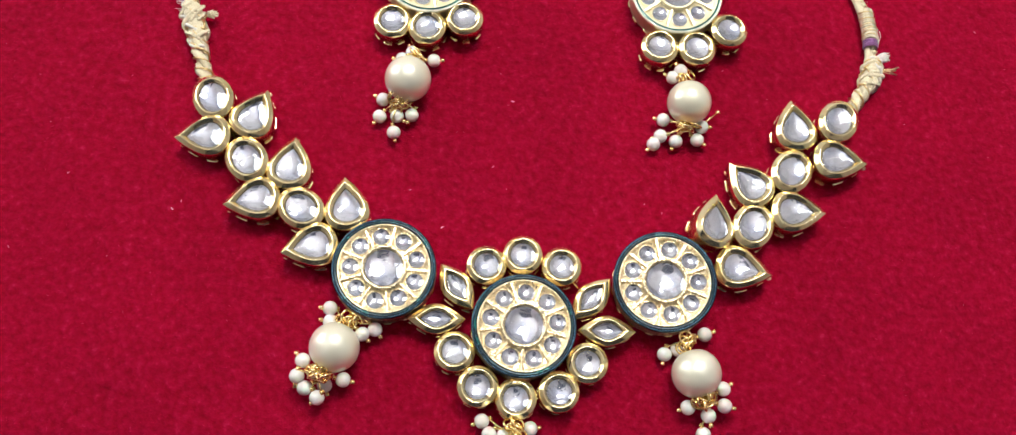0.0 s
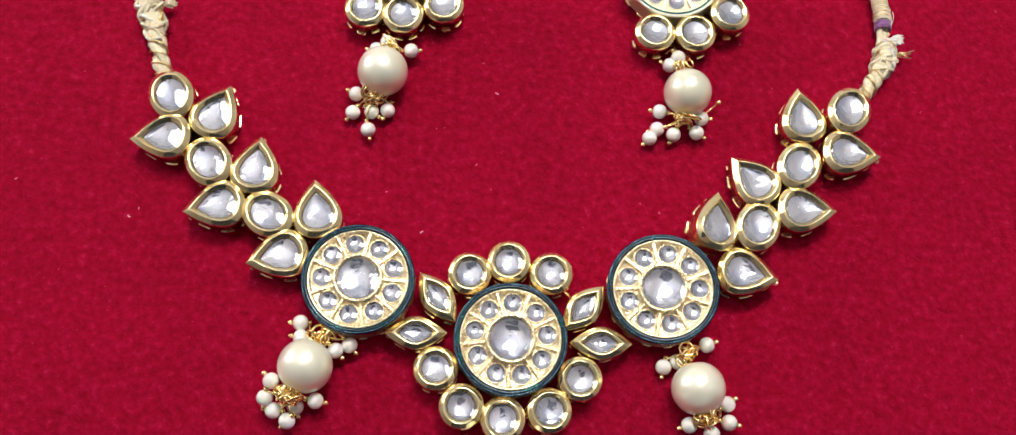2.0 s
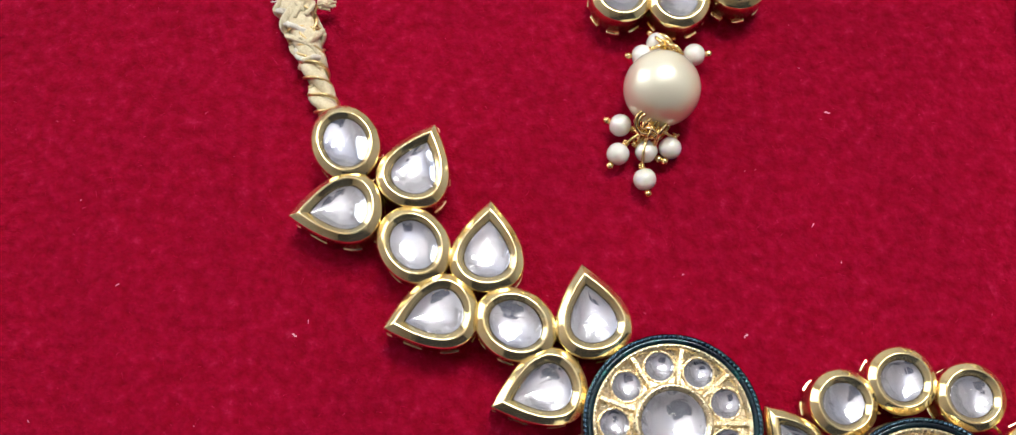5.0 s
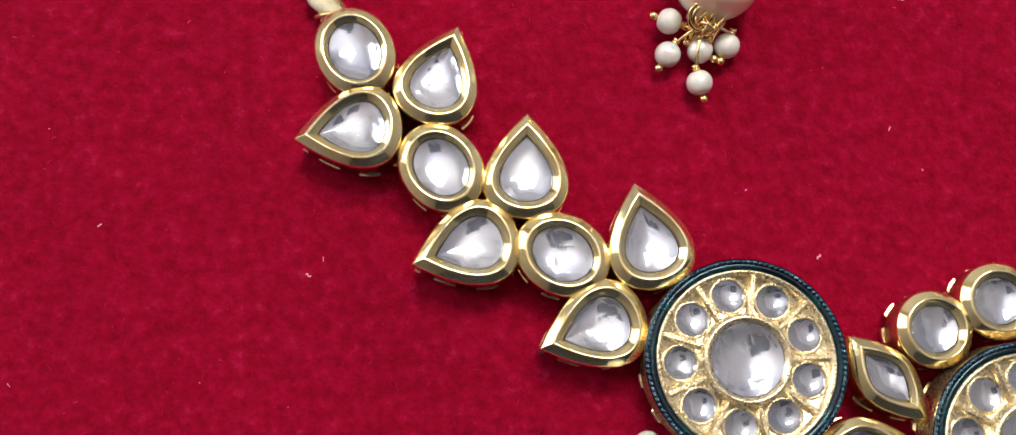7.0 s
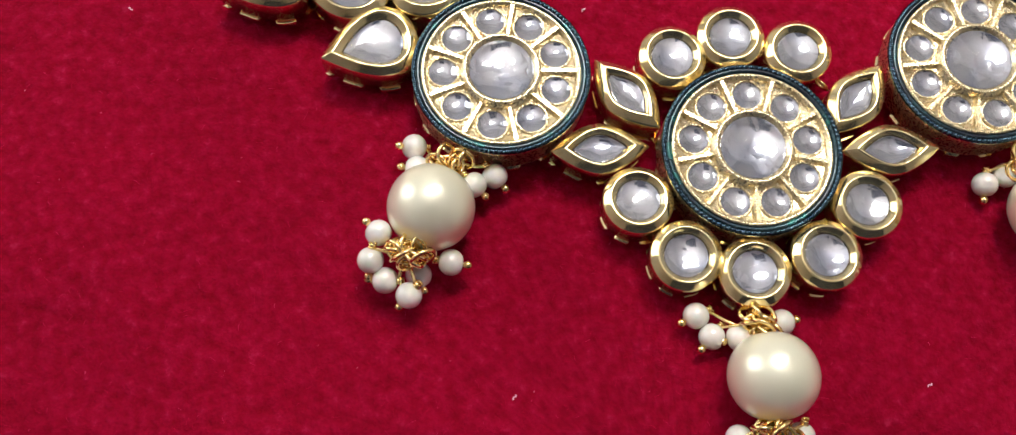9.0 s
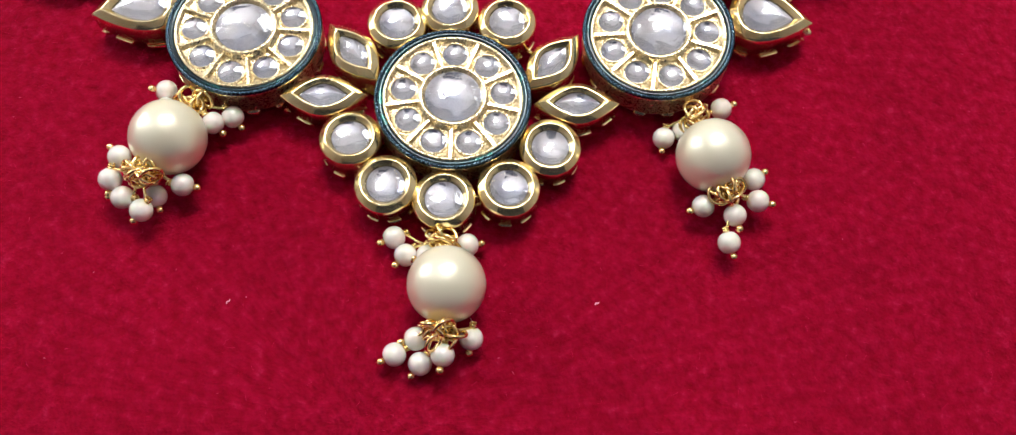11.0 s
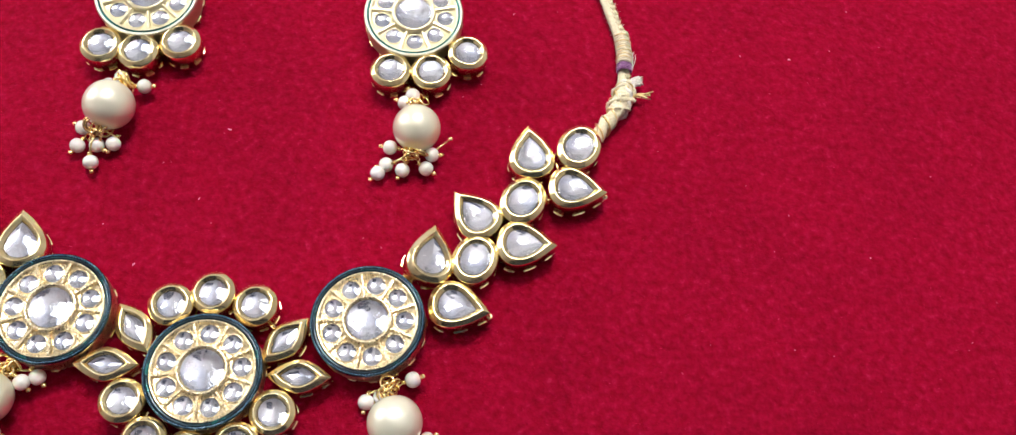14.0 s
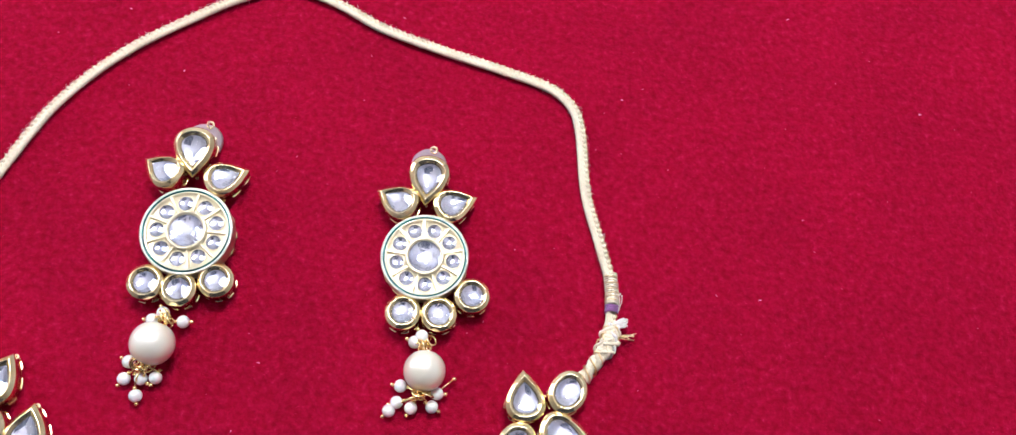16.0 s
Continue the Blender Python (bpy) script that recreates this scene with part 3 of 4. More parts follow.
for k, (x, y, a) in enumerate(LEFT_PEARS + RIGHT_PEARS):
    put_setting(necklace, PEAR, x, y, a, rng.uniform(-2, 2), 19 if k == 9 else rng.uniform(-2, 2), z=1.7 if k == 9 else 0.15, size=1.07)
for x, y, a in LEFT_OVALS + RIGHT_OVALS:
    put_setting(necklace, OVAL, x, y, a, rng.uniform(-2, 2), rng.uniform(-2, 2), 0.15, 1.07)
MEDALS = [(-18.0, 63.3, 96, 0.5, 0.2), (15.5, 49.2, 85, 0.4, 0.1), (50.5, 59.7, 78, -4.0, 0.75)]
for x, y, a, lean, lift in MEDALS:
    put_medallion(necklace, NECK_MEDAL, x, y, a, lean, rng.uniform(-1, 1), lift)
ROUNDS = [(6.7, 64.5), (16.0, 67.1), (25.4, 64.0), (-0.9, 43.0), (4.6, 35.2), (13.6, 32.0), (23.4, 33.6), (30.6, 40.4)]
for x, y in ROUNDS:
    put_setting(necklace, ROUND, x, y, rng.uniform(0, 360), rng.uniform(-3, 3), rng.uniform(-3, 3), 0.2)
MARQUISES = [(-0.4, 59.0, 124), (-5.4, 51.3, 179), (32.4, 55.9, 46), (35.7, 48.0, 177)]
for x, y, a in MARQUISES:
    put_setting(necklace, MARQUISE, x, y, a, rng.uniform(-2, 2), rng.uniform(-2, 2), 0.15)

for k in (0, 2, 7, 11):
    x, y, a = (LEFT_PEARS + RIGHT_PEARS)[k]
    c = Vector((x + math.cos(radians(a)) * 6.7, y + math.sin(radians(a)) * 6.7, 3.6)) * MM
    part("tip_eyelet", mesh_from("tip_eyelet", *tube(loop_points(c, 0.5 * MM, (0.2, 0.1, 1), 12), 0.28 * MM, 6, True), GOLD_PALE), necklace, None, "tiny bent eyelet at a pear tip")

LINKS = [(LEFT_OVALS[0], LEFT_PEARS[0]), (LEFT_PEARS[1], LEFT_OVALS[1]), (LEFT_PEARS[0], LEFT_OVALS[1]), (LEFT_OVALS[1], LEFT_PEARS[2]), (LEFT_PEARS[3], LEFT_OVALS[2]), (LEFT_PEARS[2], LEFT_OVALS[2]),
         (LEFT_OVALS[2], LEFT_PEARS[4]), (LEFT_OVALS[2], LEFT_PEARS[5]), (RIGHT_OVALS[0], RIGHT_PEARS[0]), (RIGHT_PEARS[1], RIGHT_OVALS[1]), (RIGHT_PEARS[0], RIGHT_OVALS[1]), (RIGHT_OVALS[1], RIGHT_PEARS[2]),
         (RIGHT_OVALS[2], RIGHT_PEARS[4]), (RIGHT_OVALS[1], RIGHT_OVALS[2]), (RIGHT_PEARS[3], RIGHT_OVALS[2]), (RIGHT_OVALS[2], RIGHT_PEARS[5]), (ROUNDS[0], ROUNDS[1]), (ROUNDS[1], ROUNDS[2]),
         (ROUNDS[3], ROUNDS[4]), (ROUNDS[4], ROUNDS[5]), (ROUNDS[5], ROUNDS[6]), (ROUNDS[6], ROUNDS[7]), (ROUNDS[2], MARQUISES[2])]
for p, q in LINKS:
    put_link(necklace, p, q, rng)


def pendant(owner, pearl, radius, top, bottom, seeds_top, seeds_bottom, pins, loops=7):
    """A large pearl with clusters of wired seed pearls above and below it."""
    px, py = pearl
    turn = math.degrees(math.atan2(top[1] - bottom[1], top[0] - bottom[0]))
    put_pearl(owner, px, py, radius, turn)
    for group, anchor in ((seeds_top, top), (seeds_bottom, bottom)):
        for s in group:
            pin = None
            for p in pins:
                if math.dist(p[:2], s[:2]) < 3.4:
                    pin = p
            a = (anchor[0] + rng.uniform(-.9, .9), anchor[1] + rng.uniform(-.9, .9), anchor[2] + rng.uniform(-.6, .9))
            put_seed(owner, s, pin, a, rng)
        put_loops(owner, [(anchor[0] + rng.uniform(-2.0, 2.0), anchor[1] + rng.uniform(-1.6, 1.6), anchor[2] + rng.uniform(-0.6, 1.6)) for _ in range(loops + 2)], rng)
    put_loops(owner, [(bottom[0] + rng.uniform(-2.8, 2.8), bottom[1] + rng.uniform(-2.2, 1.2), bottom[2] + rng.uniform(0.6, 2.4)) for _ in range(loops // 2)], rng, (1.3, 1.9))
    # the wire through the pearl
    part("pearl_wire", mesh_from("pearl_wire", *tube([Vector(top) * MM, Vector((px, py, radius)) * MM, Vector(bottom) * MM], 0.3 * MM, 8), WIRE), owner)


pendant(necklace, (-29.1, 44.4), 5.95, (-26.0, 50.6, 4.2), (-32.6, 38.4, 5.6),
        [(-30.9, 54.5, 2.9), (-23.0, 48.0, 3.4), (-20.0, 49.2, 3.0), (-30.7, 51.2, 3.0)],
        [(-36.3, 41.4, 5.8), (-37.6, 37.9, 5.2), (-35.9, 35.3, 4.0), (-32.9, 33.0, 4.0), (-31.5, 36.1, 2.2), (-27.0, 37.1, 3.8)],
        [(-33.1, 54.4, 4.0), (-21.7, 46.6, 2.6), (-18.6, 47.4, 2.1), (-38.2, 35.7, 3.6), (-34.4, 31.8, 2.6)], 10)
pendant(necklace, (13.2, 18.0), 5.9, (12.8, 25.0, 4.0), (12.2, 11.2, 4.8),
        [(5.4, 27.4, 2.0), (7.1, 24.4, 2.0), (16.7, 25.4, 2.5), (10.5, 23.8, 2.9)],
        [(8.3, 10.8, 2.8), (5.1, 8.7, 2.4), (8.8, 7.2, 2.0), (12.2, 7.8, 4.0), (16.5, 10.4, 2.8)],
        [(3.3, 26.6, 2), (5.3, 22.7, 2), (19.0, 25.7, 2), (7.2, 5.4, 1), (16.1, 8.5, 1.4)], 8)
pendant(necklace, (56.3, 37.4), 5.9, (55.5, 45.0, 4.0), (58.0, 31.3, 5.0),
        [(49.8, 42.8, 1.9), (53.1, 43.9, 2.1), (59.9, 47.4, 2.7)],
        [(54.2, 29.8, 3.3), (58.8, 27.7, 4.0), (57.4, 23.5, 3.2), (63.1, 34.1, 3.2), (62.9, 30.0, 3.9)],
        [(49.2, 40.4, 1.5), (62.0, 48.0, 2.9), (52.0, 29.2, 2.9), (57.9, 21.5, 2.6), (64.3, 34.8, 3.2)], 8)

# cord: braided strands from one end of the necklace round to the other
CORD = [(103.3, 106.6, 2.6), (105.4, 109.2, 2.6), (107.6, 111.8, 2.5), (110.0, 115.1, 2.2), (111.6, 120.7, 2.0), (112.9, 125.6, 1.8), (113.2, 135.3, 1.5), (110.9, 146.2, 1.4), (106.8, 163.6, 1.4), (105.7, 183.0, 1.4), (103.5, 192.3, 1.4), (96.6, 199.1, 1.4), (82.3, 204.7, 1.4), (61.8, 211.6, 1.4), (43.2, 218.8, 1.4), (28.4, 227.3, 1.4), (12.5, 232.5, 1.4), (-3.2, 227.0, 1.4), (-15.5, 219.9, 1.4), (-30.1, 210.4, 1.4), (-42.1, 200.1, 1.4), (-51.8, 188.8, 1.4), (-57.6, 179.3, 1.4), (-63.7, 167.2, 1.4), (-70.0, 154.0, 1.5), (-72.7, 141.6, 1.6), (-70.0, 133.6, 2), (-68.0, 126.0, 2.2), (-66.4, 118.6, 2.5), (-64.4, 113.6, 2.6)]


def braid(points, offset, r, twist, count, per=10):
    """Strands wound round a line."""
    line = glide([Vector(p) * MM for p in points], per)
    made = []
    n = len(line)
    run = [0.0]
    for i in range(1, n):
        run.append(run[-1] + (line[i] - line[i - 1]).length)
    for s in range(count):
        path = []
        for i, p in enumerate(line):
            d = (line[min(i + 1, n - 1)] - line[max(i - 1, 0)]).normalized()
            side = d.cross(Vector((0, 0, 1))).normalized()
            up = side.cross(d)
            w = 2 * math.pi * (s / count) + run[i] / twist * 2 * math.pi
            path.append(p + (side * math.cos(w) + up * math.sin(w)) * offset)
        made.append(tube(path, r, 7))
    return made


def evenly(points, step):
    """Points a given step apart along a smooth line."""
    line = glide([Vector(p) * MM for p in points], 20)
    out, gone = [line[0]], 0.0
    for a, c in zip(line, line[1:]):
        d = (c - a).length
        while gone + d >= step * MM:
            u = (step * MM - gone) / d
            a = a.lerp(c, u)
            d = (c - a).length
            gone = 0.0
            out.append(a.copy())
        gone += d
    return out


def plait(points, wide, high, period, count, r, edge=0.0):
    """Strands that cross over one another in a flat plait."""
    line = evenly(points, 0.25)
    n = len(line)
    made = []
    r6 = random.Random(8)
    for s in range(count):
        path, thick = [], []
        for i, p in enumerate(line):
            d = (line[min(i + 2, n - 1)] - line[max(i - 2, 0)]).normalized()
            side = d.cross(Vector((0, 0, 1))).normalized()
            up = side.cross(d)
            w = 2 * math.pi * (i * 0.25 / period + s / count)
            path.append(p + (side * (math.sin(w) * wide + edge) + up * math.sin(2 * w) * high) * MM)
            thick.append(r * MM * (1 + 0.07 * r6.uniform(-1, 1)))
        made.append(tube(path, thick, 7))
    return made


cord = part("cord", mesh_from("cord", *tube(evenly(CORD, 0.8), 0.6 * MM, 10), THREAD), necklace, None, "flat cream cotton cord with a chain-stitched side")
for v, f in plait(CORD, 0.0, 0.0, 3.4, 1, 0.95, -0.72) + plait(CORD, 0.45, 0.42, 3.3, 2, 0.46, 0.62):
    part("strand", mesh_from("strand", v, f, THREAD), cord)
for v, f in plait(CORD, 0.25, 0.5, 2.2, 1, 0.15, 0.3) + plait(CORD, 0.3, 0.5, 2.4, 1, 0.15, 1.35):
    part("tinsel_strand", mesh_from("tinsel_strand", v, f, ZARI), cord, None, "thin gold tinsel thread worked along the cord's edge")


def binding(owner, name, path, r, pitch, mat, wire=0.32, label="", wild=0.08):
    """Thread wound tightly round a stretch of the cord."""
    line = glide([Vector(p) * MM for p in path], 24)
    total = sum((b_ - a).length for a, b_ in zip(line, line[1:]))
    turns = total / (pitch * MM)
    pts, thick = [], []
    r7 = random.Random(int(total * 1e6))
    loose, want = 1.0, 1.0
    m = int(turns * 12)
    for i in range(m):
        u = i / (m - 1) * (len(line) - 1)
        k = min(int(u), len(line) - 2)
        p = line[k].lerp(line[k + 1], u - k)
        d = (line[k + 1] - line[k]).normalized()
        side = d.cross(Vector((0, 0, 1))).normalized()
        up = side.cross(d)
        w = i / 12 * 2 * math.pi
        if i % 9 == 0:
            want = r7.uniform(1 - wild, 1 + wild)
        loose += (want - loose) * 0.3
        rr = r * loose * MM
        pts.append(p + (side * math.cos(w) + up * math.sin(w)) * rr + d * wild * 2.2 * MM * math.sin(w + i * 0.05))
        thick.append(wire * MM * (1 + 0.28 * math.sin(i * 2.1)))
    return part(name, mesh_from(name, *tube(pts, thick, 6), mat), owner, None, label)


binding(necklace, "thread_binding", [(113.1, 129.2, 2.2), (113.3, 133.2, 2.0), (113.0, 138.4, 1.9)], 1.65, 0.6, THREAD, 0.36, "cream thread bound round the cord")
binding(necklace, "purple_binding", [(112.9, 126.8, 2.1), (113.1, 129.0, 2.1)], 1.8, 0.45, THREAD_PURPLE, 0.3, "purple thread bound round the cord")
binding(necklace, "tinsel_binding", [(113.1, 129.6, 2.2), (113.3, 133.2, 2.0), (113.0, 138.4, 1.9)], 1.85, 1.5, ZARI, 0.16, "gold tinsel wound through the thread", 0.14)
binding(necklace, "purple_binding", [(-72.4, 141.3, 2.0), (-71.8, 138.7, 2.1)], 1.8, 0.45, THREAD_PURPLE, 0.3, "purple thread bound round the cord")


def tangle(owner, path, radii, count):
    """A lumpy bundle of thread: a core with strands lying over it every way."""
    line = glide([Vector(p) for p in path], 12)
    n = len(line)
    r8 = random.Random(31)

    def girth(u):
        k = u * (len(radii) - 1)
        a = min(int(k), len(radii) - 2)
        return radii[a] + (radii[a + 1] - radii[a]) * (k - a)

    def on(u, w, lift):
        i = min(int(u * (n - 1)), n - 2)
        p = line[i].lerp(line[i + 1], u * (n - 1) - i)
        d = (line[i + 1] - line[i]).normalized()
        side = d.cross(Vector((0, 0, 1))).normalized()
        g = girth(u) * lift
        q = p + side * math.cos(w) * g + side.cross(d) * math.sin(w) * g * 0.8
        return Vector((q.x, q.y, max(q.z, 0.3)))
    core = tube([p * MM for p in line], [girth(i / (n - 1)) * 0.86 * r8.uniform(0.93, 1.07) * MM for i in range(n)], 14)
    bundle = part("thread_knot", mesh_from("thread_knot", *core, THREAD), owner, None, "matted cream thread bundle with gold tinsel in it")
    for k in range(count):
        u0, ln = r8.uniform(-0.05, 0.9), r8.uniform(0.12, 0.5)
        w, turn = r8.uniform(0, 2 * math.pi), r8.choice((-1, 1)) * r8.uniform(0.6, 3.4)
        pts = []
        for q in range(10):
            u = min(max(u0 + ln * q / 9, 0), 1)
            pts.append(on(u, w + turn * q / 9, 1.0 + 0.1 * math.sin(q * 1.3 + k)) * MM)
        pts = [p for a, p in enumerate(pts) if a == 0 or (p - pts[a - 1]).length > 1e-5]
        if len(pts) > 3:
            shiny = k % 3 == 0
            part("loose_strand", mesh_from("loose_strand", *tube(glide(pts, 3), (0.24 if shiny else r8.uniform(0.34, 0.62)) * MM, 6), ZARI if shiny else THREAD_WHITE if k % 5 == 1 else THREAD), bundle)
    return bundle


tangle(necklace, [(-72.0, 139.0, 2.3), (-70.6, 135.4, 2.7), (-69.2, 130.7, 2.8), (-67.8, 124.6, 2.6)], [1.9, 2.9, 3.1, 2.8, 2.5, 2.0], 30)


tangle(necklace, [(108.6, 112.6, 2.6), (110.4, 115.8, 2.9), (112.0, 119.2, 2.9), (112.8, 122.6, 2.5)], [1.7, 2.5, 2.7, 2.6, 1.8], 26)


# loose two-ply twists where the cord meets the end stones
for ends in ([(104.2, 107.6, 2.6), (106.6, 110.6, 2.6), (109.0, 113.8, 2.6)], [(-64.6, 113.8, 2.6), (-66.4, 118.6, 2.6), (-67.6, 124.0, 2.5), (-68.4, 128.0, 2.5)]):
    for v, f in braid(ends, 1.05 * MM, 1.15 * MM, 11.0 * MM, 2, 20):
        part("cord_twist", mesh_from("cord_twist", v, f, THREAD), necklace, None, "thick cream thread twisted in two plies")
    for v, f in braid(ends, 2.0 * MM, 0.28 * MM, 6.0 * MM, 2, 20):
        part("tinsel_strand", mesh_from("tinsel_strand", v, f, ZARI), necklace, None, "gold tinsel twisted with the thread")


def tuft(owner, at, way, count, length, spread, mat, r=0.06, label="frayed thread ends"):
    pieces = []
    for _ in range(count):
        d = Vector(way).normalized() + Vector((rng.uniform(-1, 1), rng.uniform(-1, 1), rng.uniform(-0.4, 0.6))) * spread
        ln = length * rng.uniform(0.5, 1.1)
        a = Vector(at) + Vector((rng.uniform(-.4, .4), rng.uniform(-.4, .4), rng.uniform(-.3, .3)))
        e = a + d * ln
        e.z = max(e.z, 0.25)
        mid = (a + e) / 2 + Vector((rng.uniform(-.4, .4), rng.uniform(-.4, .4), rng.uniform(0, .4)))
        pieces.append(tube(glide([a * MM, mid * MM, e * MM], 4), r * MM, 5))
    return part("frayed_end", mesh_from("frayed_end", *joined(pieces), mat), owner, None, label)


tuft(necklace, (113.6, 122.8, 2.4), (1, 0.3, 0.1), 260, 2.7, 0.42, THREAD_WHITE, 0.17, "white cut end of the cord")
tuft(necklace, (114.2, 119.8, 2.2), (1, -0.1, 0), 7, 4.6, 0.25, ZARI, 0.14, "loose gold tinsel ends")
tuft(necklace, (114.8, 127.6, 2.2), (0.2, 1, 0), 8, 5.0, 0.12, THREAD_WHITE, 0.1)
tuft(necklace, (-71.0, 137.2, 2.0), (-1, 0.5, 0), 20, 3.6, 0.45, THREAD_WHITE, 0.1)
for k in range(3):
    tuft(necklace, (-71.9 + 0.9 * k, 138.2 - 3.1 * k, 2.8), (-1, 0.3, 0.2), 26, 1.3, 0.6, THREAD_WHITE, 0.14, "fluffy white thread ends")
tuft(necklace, (-66.4, 134.8, 2.6), (1, 0.1, 0.1), 60, 1.5, 0.55, THREAD, 0.2, "loose cream thread loop ends")


def cord_fuzz(owner, count=1700):
    line = glide([Vector(p) for p in CORD], 12)
    thick_at = [rng.randrange(len(line)) for _ in range(24)]
    pieces = []
    for _ in range(count):
        i = min(max(int(rng.choice(thick_at) + rng.gauss(0, 5)), 1), len(line) - 2) if rng.random() < 0.6 else rng.randrange(1, len(line) - 1)
        d = (line[i + 1] - line[i - 1]).normalized()
        side = d.cross(Vector((0, 0, 1))) * rng.choice((-1, 1))
        if line[i].z > 1.75:
            continue
        a = line[i] + side * 1.4 + Vector((0, 0, rng.uniform(-0.3, 0.8)))
        e = a + side * rng.uniform(0.1, 0.9) + d * rng.uniform(-1.1, 1.1) + Vector((0, 0, rng.uniform(-0.2, 0.5)))
        pieces.append(tube([a * MM, (a + e) / 2 * MM + Vector((0, 0, 0.1 * MM)), e * MM], 0.02 * MM, 4))
    return part("cord_fuzz", mesh_from("cord_fuzz", *joined(pieces), THREAD_WHITE), owner, None, "fine stray cotton hairs")


cord_fuzz(necklace)


# ---- the earrings ----
def earring(label, medal, first, top, left, right, rounds, loop_at, back_at, back_size, size):
    ob = empty_thing("earring", label, "earring", "pair of earrings")
    put_medallion(ob, EAR_MEDAL, medal[0], medal[1], first, medal[2], medal[3], 0.6, size)
    for (x, y, a), tip, z in ((top, 13, 1.9), (left, 9, 1.3), (right, 6, 1.1)):
        put_setting(ob, PEAR, x, y, a, tip, 0, z, 1.13 if tip == 13 else 1.0)
    for x, y in rounds:
        put_setting(ob, ROUND, x, y, rng.uniform(0, 360), rng.uniform(-3, 3), rng.uniform(-3, 3), 0.4, 1.03)
    lx, ly = loop_at
    part("eyelet", mesh_from("eyelet", *tube(loop_points(Vector((lx, ly, 4.6)) * MM, 0.9 * MM, (0.1, -0.3, 1), 18), 0.34 * MM, 8, True), GOLD_PALE), ob, None, "small gold eyelet")
    back = rings_mesh("ear_back", [[(math.cos(2 * math.pi * i / 28) * r * back_size * MM, math.sin(2 * math.pi * i / 28) * r * back_size * MM, z * MM) for i in range(28)] for r, z in ((0.75, 0.0), (0.95, 0.4), (1.0, 1.5), (0.9, 2.8), (0.6, 3.4), (0.2, 3.6))], SILICONE)
    part("ear_back", back, ob, pose(back_at[0] * MM, back_at[1] * MM, 0.1 * MM), "lilac translucent earring back")
    for p, q in ((top, left), (top, right), (rounds[0], rounds[1]), (rounds[1], rounds[2])):
        put_link(ob, p, q, rng, 2.6)
    return ob


ear_a = earring("gold crystal earring with three round collets and pearl drop", (-7.6, 146.9, 0, 2), 98, (-8.3, 172.0, -90), (-16.3, 165.3, 148), (1.2, 163.6, 23),
                [(-17.6, 132.0), (-8.1, 130.3), (1.7, 132.8)], (-5.3, 181.1), (-7.6, 177.0), 5.8, 1.0)
pendant(ear_a, (-13.0, 114.6), 6.0, (-10.6, 122.2, 3.6), (-15.0, 108.4, 3.8),
        [(-6.4, 121.5, 3), (-14.8, 121.9, 3), (-12.1, 123.9, 3)], [(-20.4, 105.7, 2), (-16.7, 101.2, 2), (-12.1, 106.1, 2), (-19.6, 110.3, 2.5), (-15.9, 105.8, 2)],
        [(-22.0, 103.8, 1.5), (-16.4, 99.4, 1.5), (-13.3, 103.9, 1.5), (-3.7, 121.5, 3)], 5)
ear_b = earring("gold crystal earring with one round collet pushed askew", (59.3, 141.0, 0, 2), 72, (59.7, 165.2, -96), (51.2, 157.8, 151), (67.3, 157.2, 21),
                [(53.8, 124.6), (63.7, 124.5), (72.6, 129.9)], (60.9, 175.1), (59.5, 171.4), 5.4, 0.97)
pendant(ear_b, (60.3, 108.4), 5.75, (60.3, 116.2, 3.8), (58.9, 102.3, 3.8),
        [(59.2, 118.5, 4), (57.2, 117.0, 3)], [(53.8, 104.8, 2.5), (52.9, 100.4, 2), (50.9, 98.1, 2), (56.8, 98.9, 2), (62.5, 99.3, 2), (63.9, 102.8, 2.5)],
        [(51.9, 105.1, 2.5), (48.9, 96.3, 1.5), (55.7, 96.9, 1.5), (64.4, 98.1, 1.5)], 5)
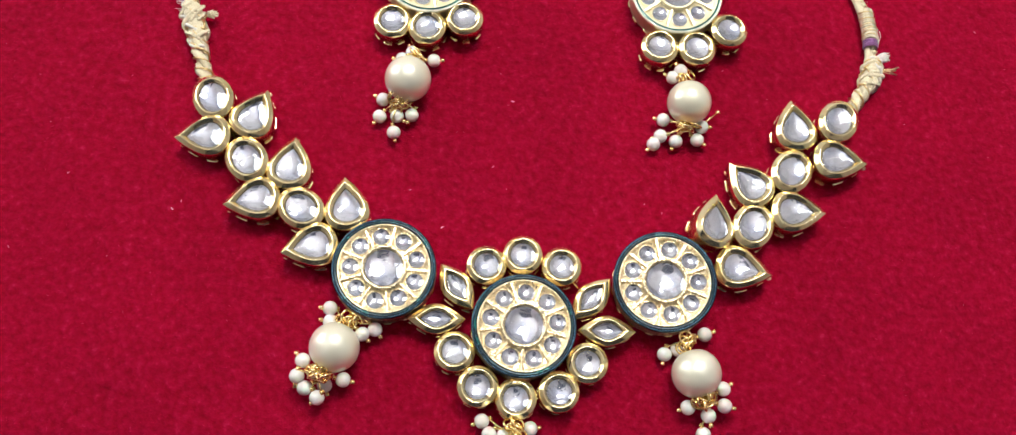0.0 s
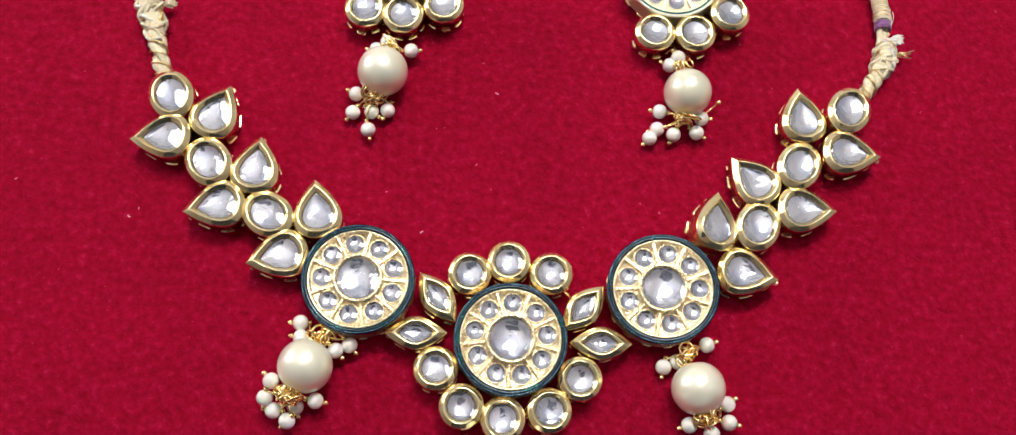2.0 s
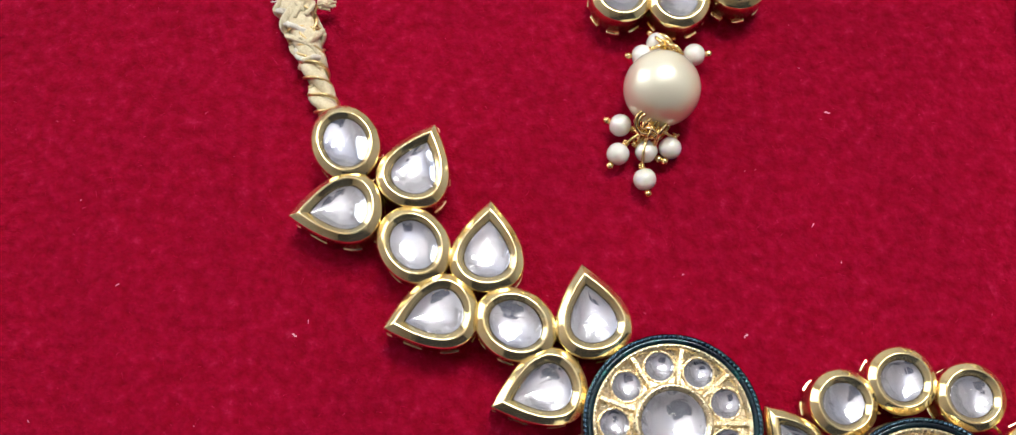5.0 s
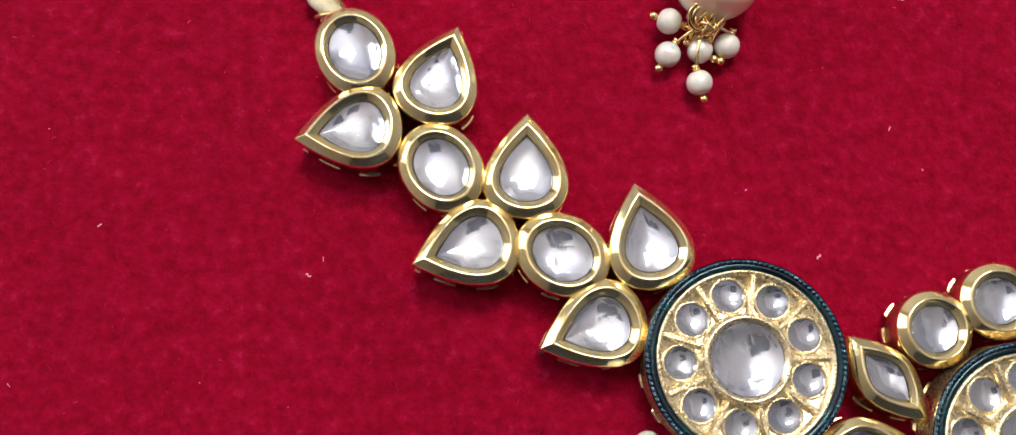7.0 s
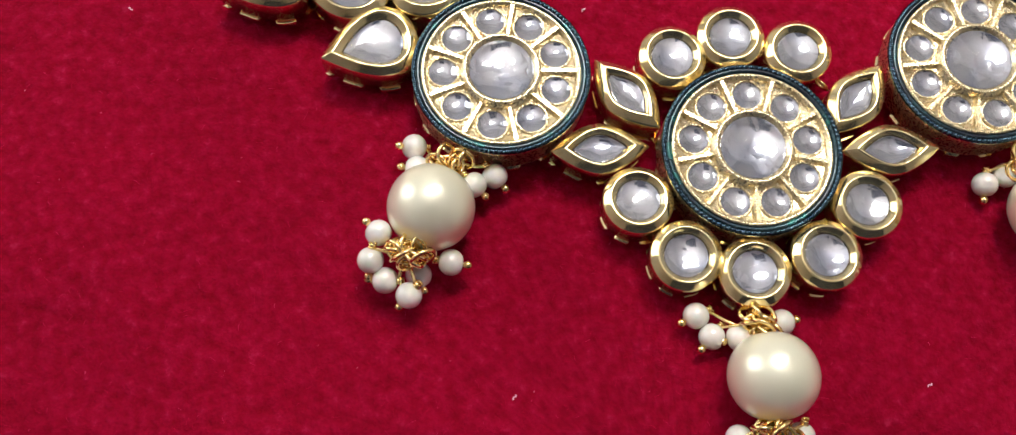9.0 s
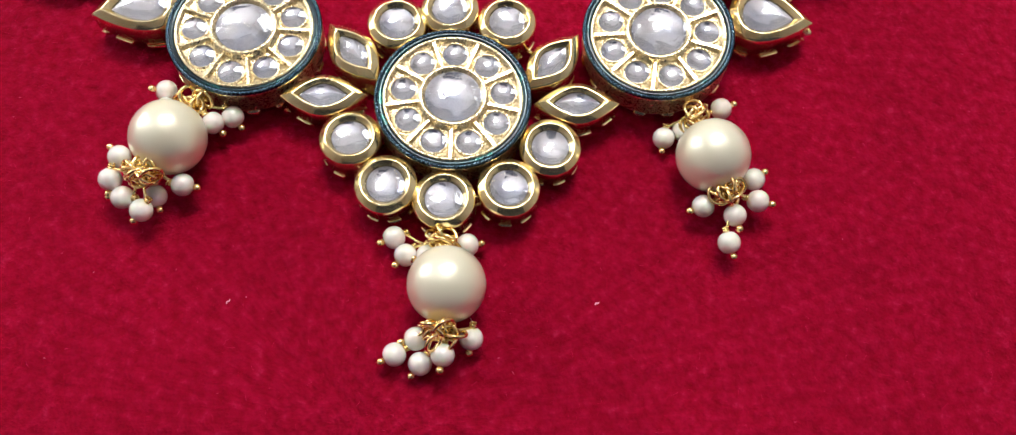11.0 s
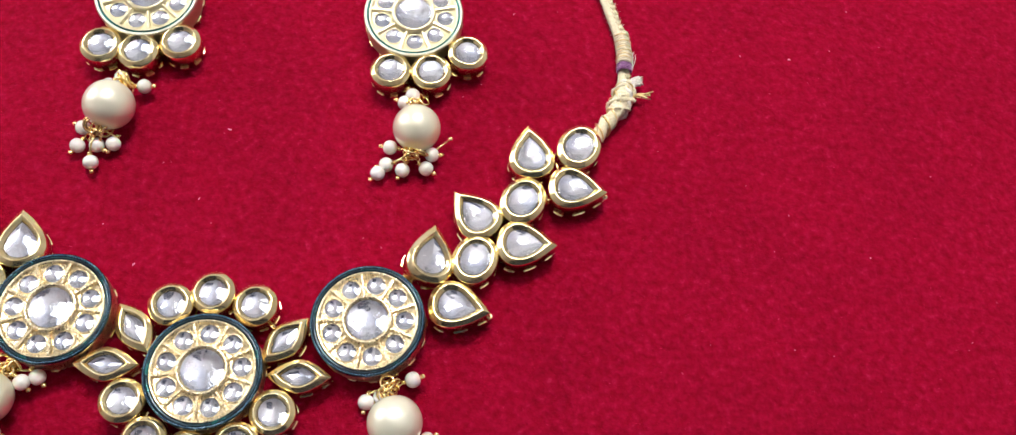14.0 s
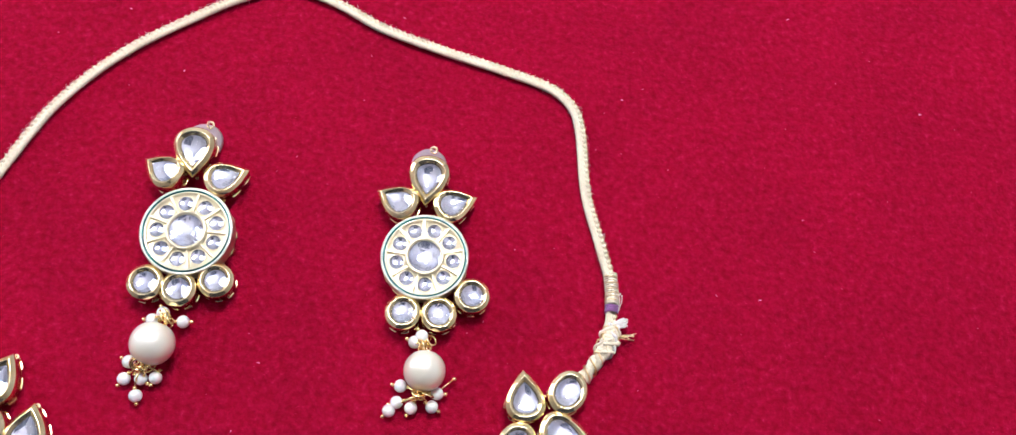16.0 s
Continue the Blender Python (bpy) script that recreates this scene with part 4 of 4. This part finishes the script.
part("stray_pin", mesh_from("stray_pin", *tube([Vector(p) * MM for p in ((63.2, 102.4, 2.6), (66.0, 104.9, 2.8), (68.2, 106.6, 3.0))], 0.26 * MM, 7), WIRE), ear_b, None, "bare gold pin sticking out")
part("head_pin", PIN, ear_b, pose(68.4 * MM, 106.8 * MM, 3.0 * MM), "small gold ball head")

# ---- lint on the cloth ----
LINTS = [(119.2, 196.6), (157.4, 132.0), (14.5, 111.1), (215.6, 194.9), (176.0, 228.7), (-16.5, 201.5), (-35.6, 223.0), (50.1, 223.6), (-20.0, 18.9), (36.2, 15.6), (-71.6, 81.0), (-4.1, 75.9)]


def lint(x, y):
    a = rng.uniform(0, math.pi)
    ln = rng.uniform(0.25, 0.42)
    d = Vector((math.cos(a), math.sin(a), 0))
    s = Vector((-d.y, d.x, 0))
    pts = [d * -ln, d * -ln * 0.3 + s * 0.15 + Vector((0, 0, 0.12)), d * ln * 0.4 - s * 0.1 + Vector((0, 0, 0.15)), d * ln]
    me = mesh_from("lint", *tube(glide([p * MM for p in pts], 4), rng.uniform(0.08, 0.13) * MM, 6), LINT)
    ob = new("lint", me)
    ob.matrix_basis = pose(x * MM, y * MM, 0.1 * MM)
    return tagged(ob, "tiny white fleck of lint on the felt", "lint", "flecks of lint")


for x, y in LINTS:
    lint(x, y)


def lint_specks(count=110):
    """Dust and tiny fibres caught in the pile."""
    r2 = random.Random(5)
    pieces = []
    for _ in range(count):
        x, y, a = r2.uniform(-120, 250), r2.uniform(-25, 250), r2.uniform(0, math.pi)
        ln = r2.choice((0.07, 0.09, 0.12, 0.16, 0.3))
        d = Vector((math.cos(a), math.sin(a), 0)) * ln
        c = Vector((x, y, 0.12))
        pieces.append(tube([(c - d) * MM, (c + Vector((0, 0, 0.06))) * MM, (c + d) * MM], r2.uniform(0.03, 0.075) * MM, 5))
    ob = new("lint_specks", mesh_from("lint_specks", *joined(pieces), LINT))
    return tagged(ob, "pale specks of dust caught in the felt", "lint", kind="stuff")


lint_specks()
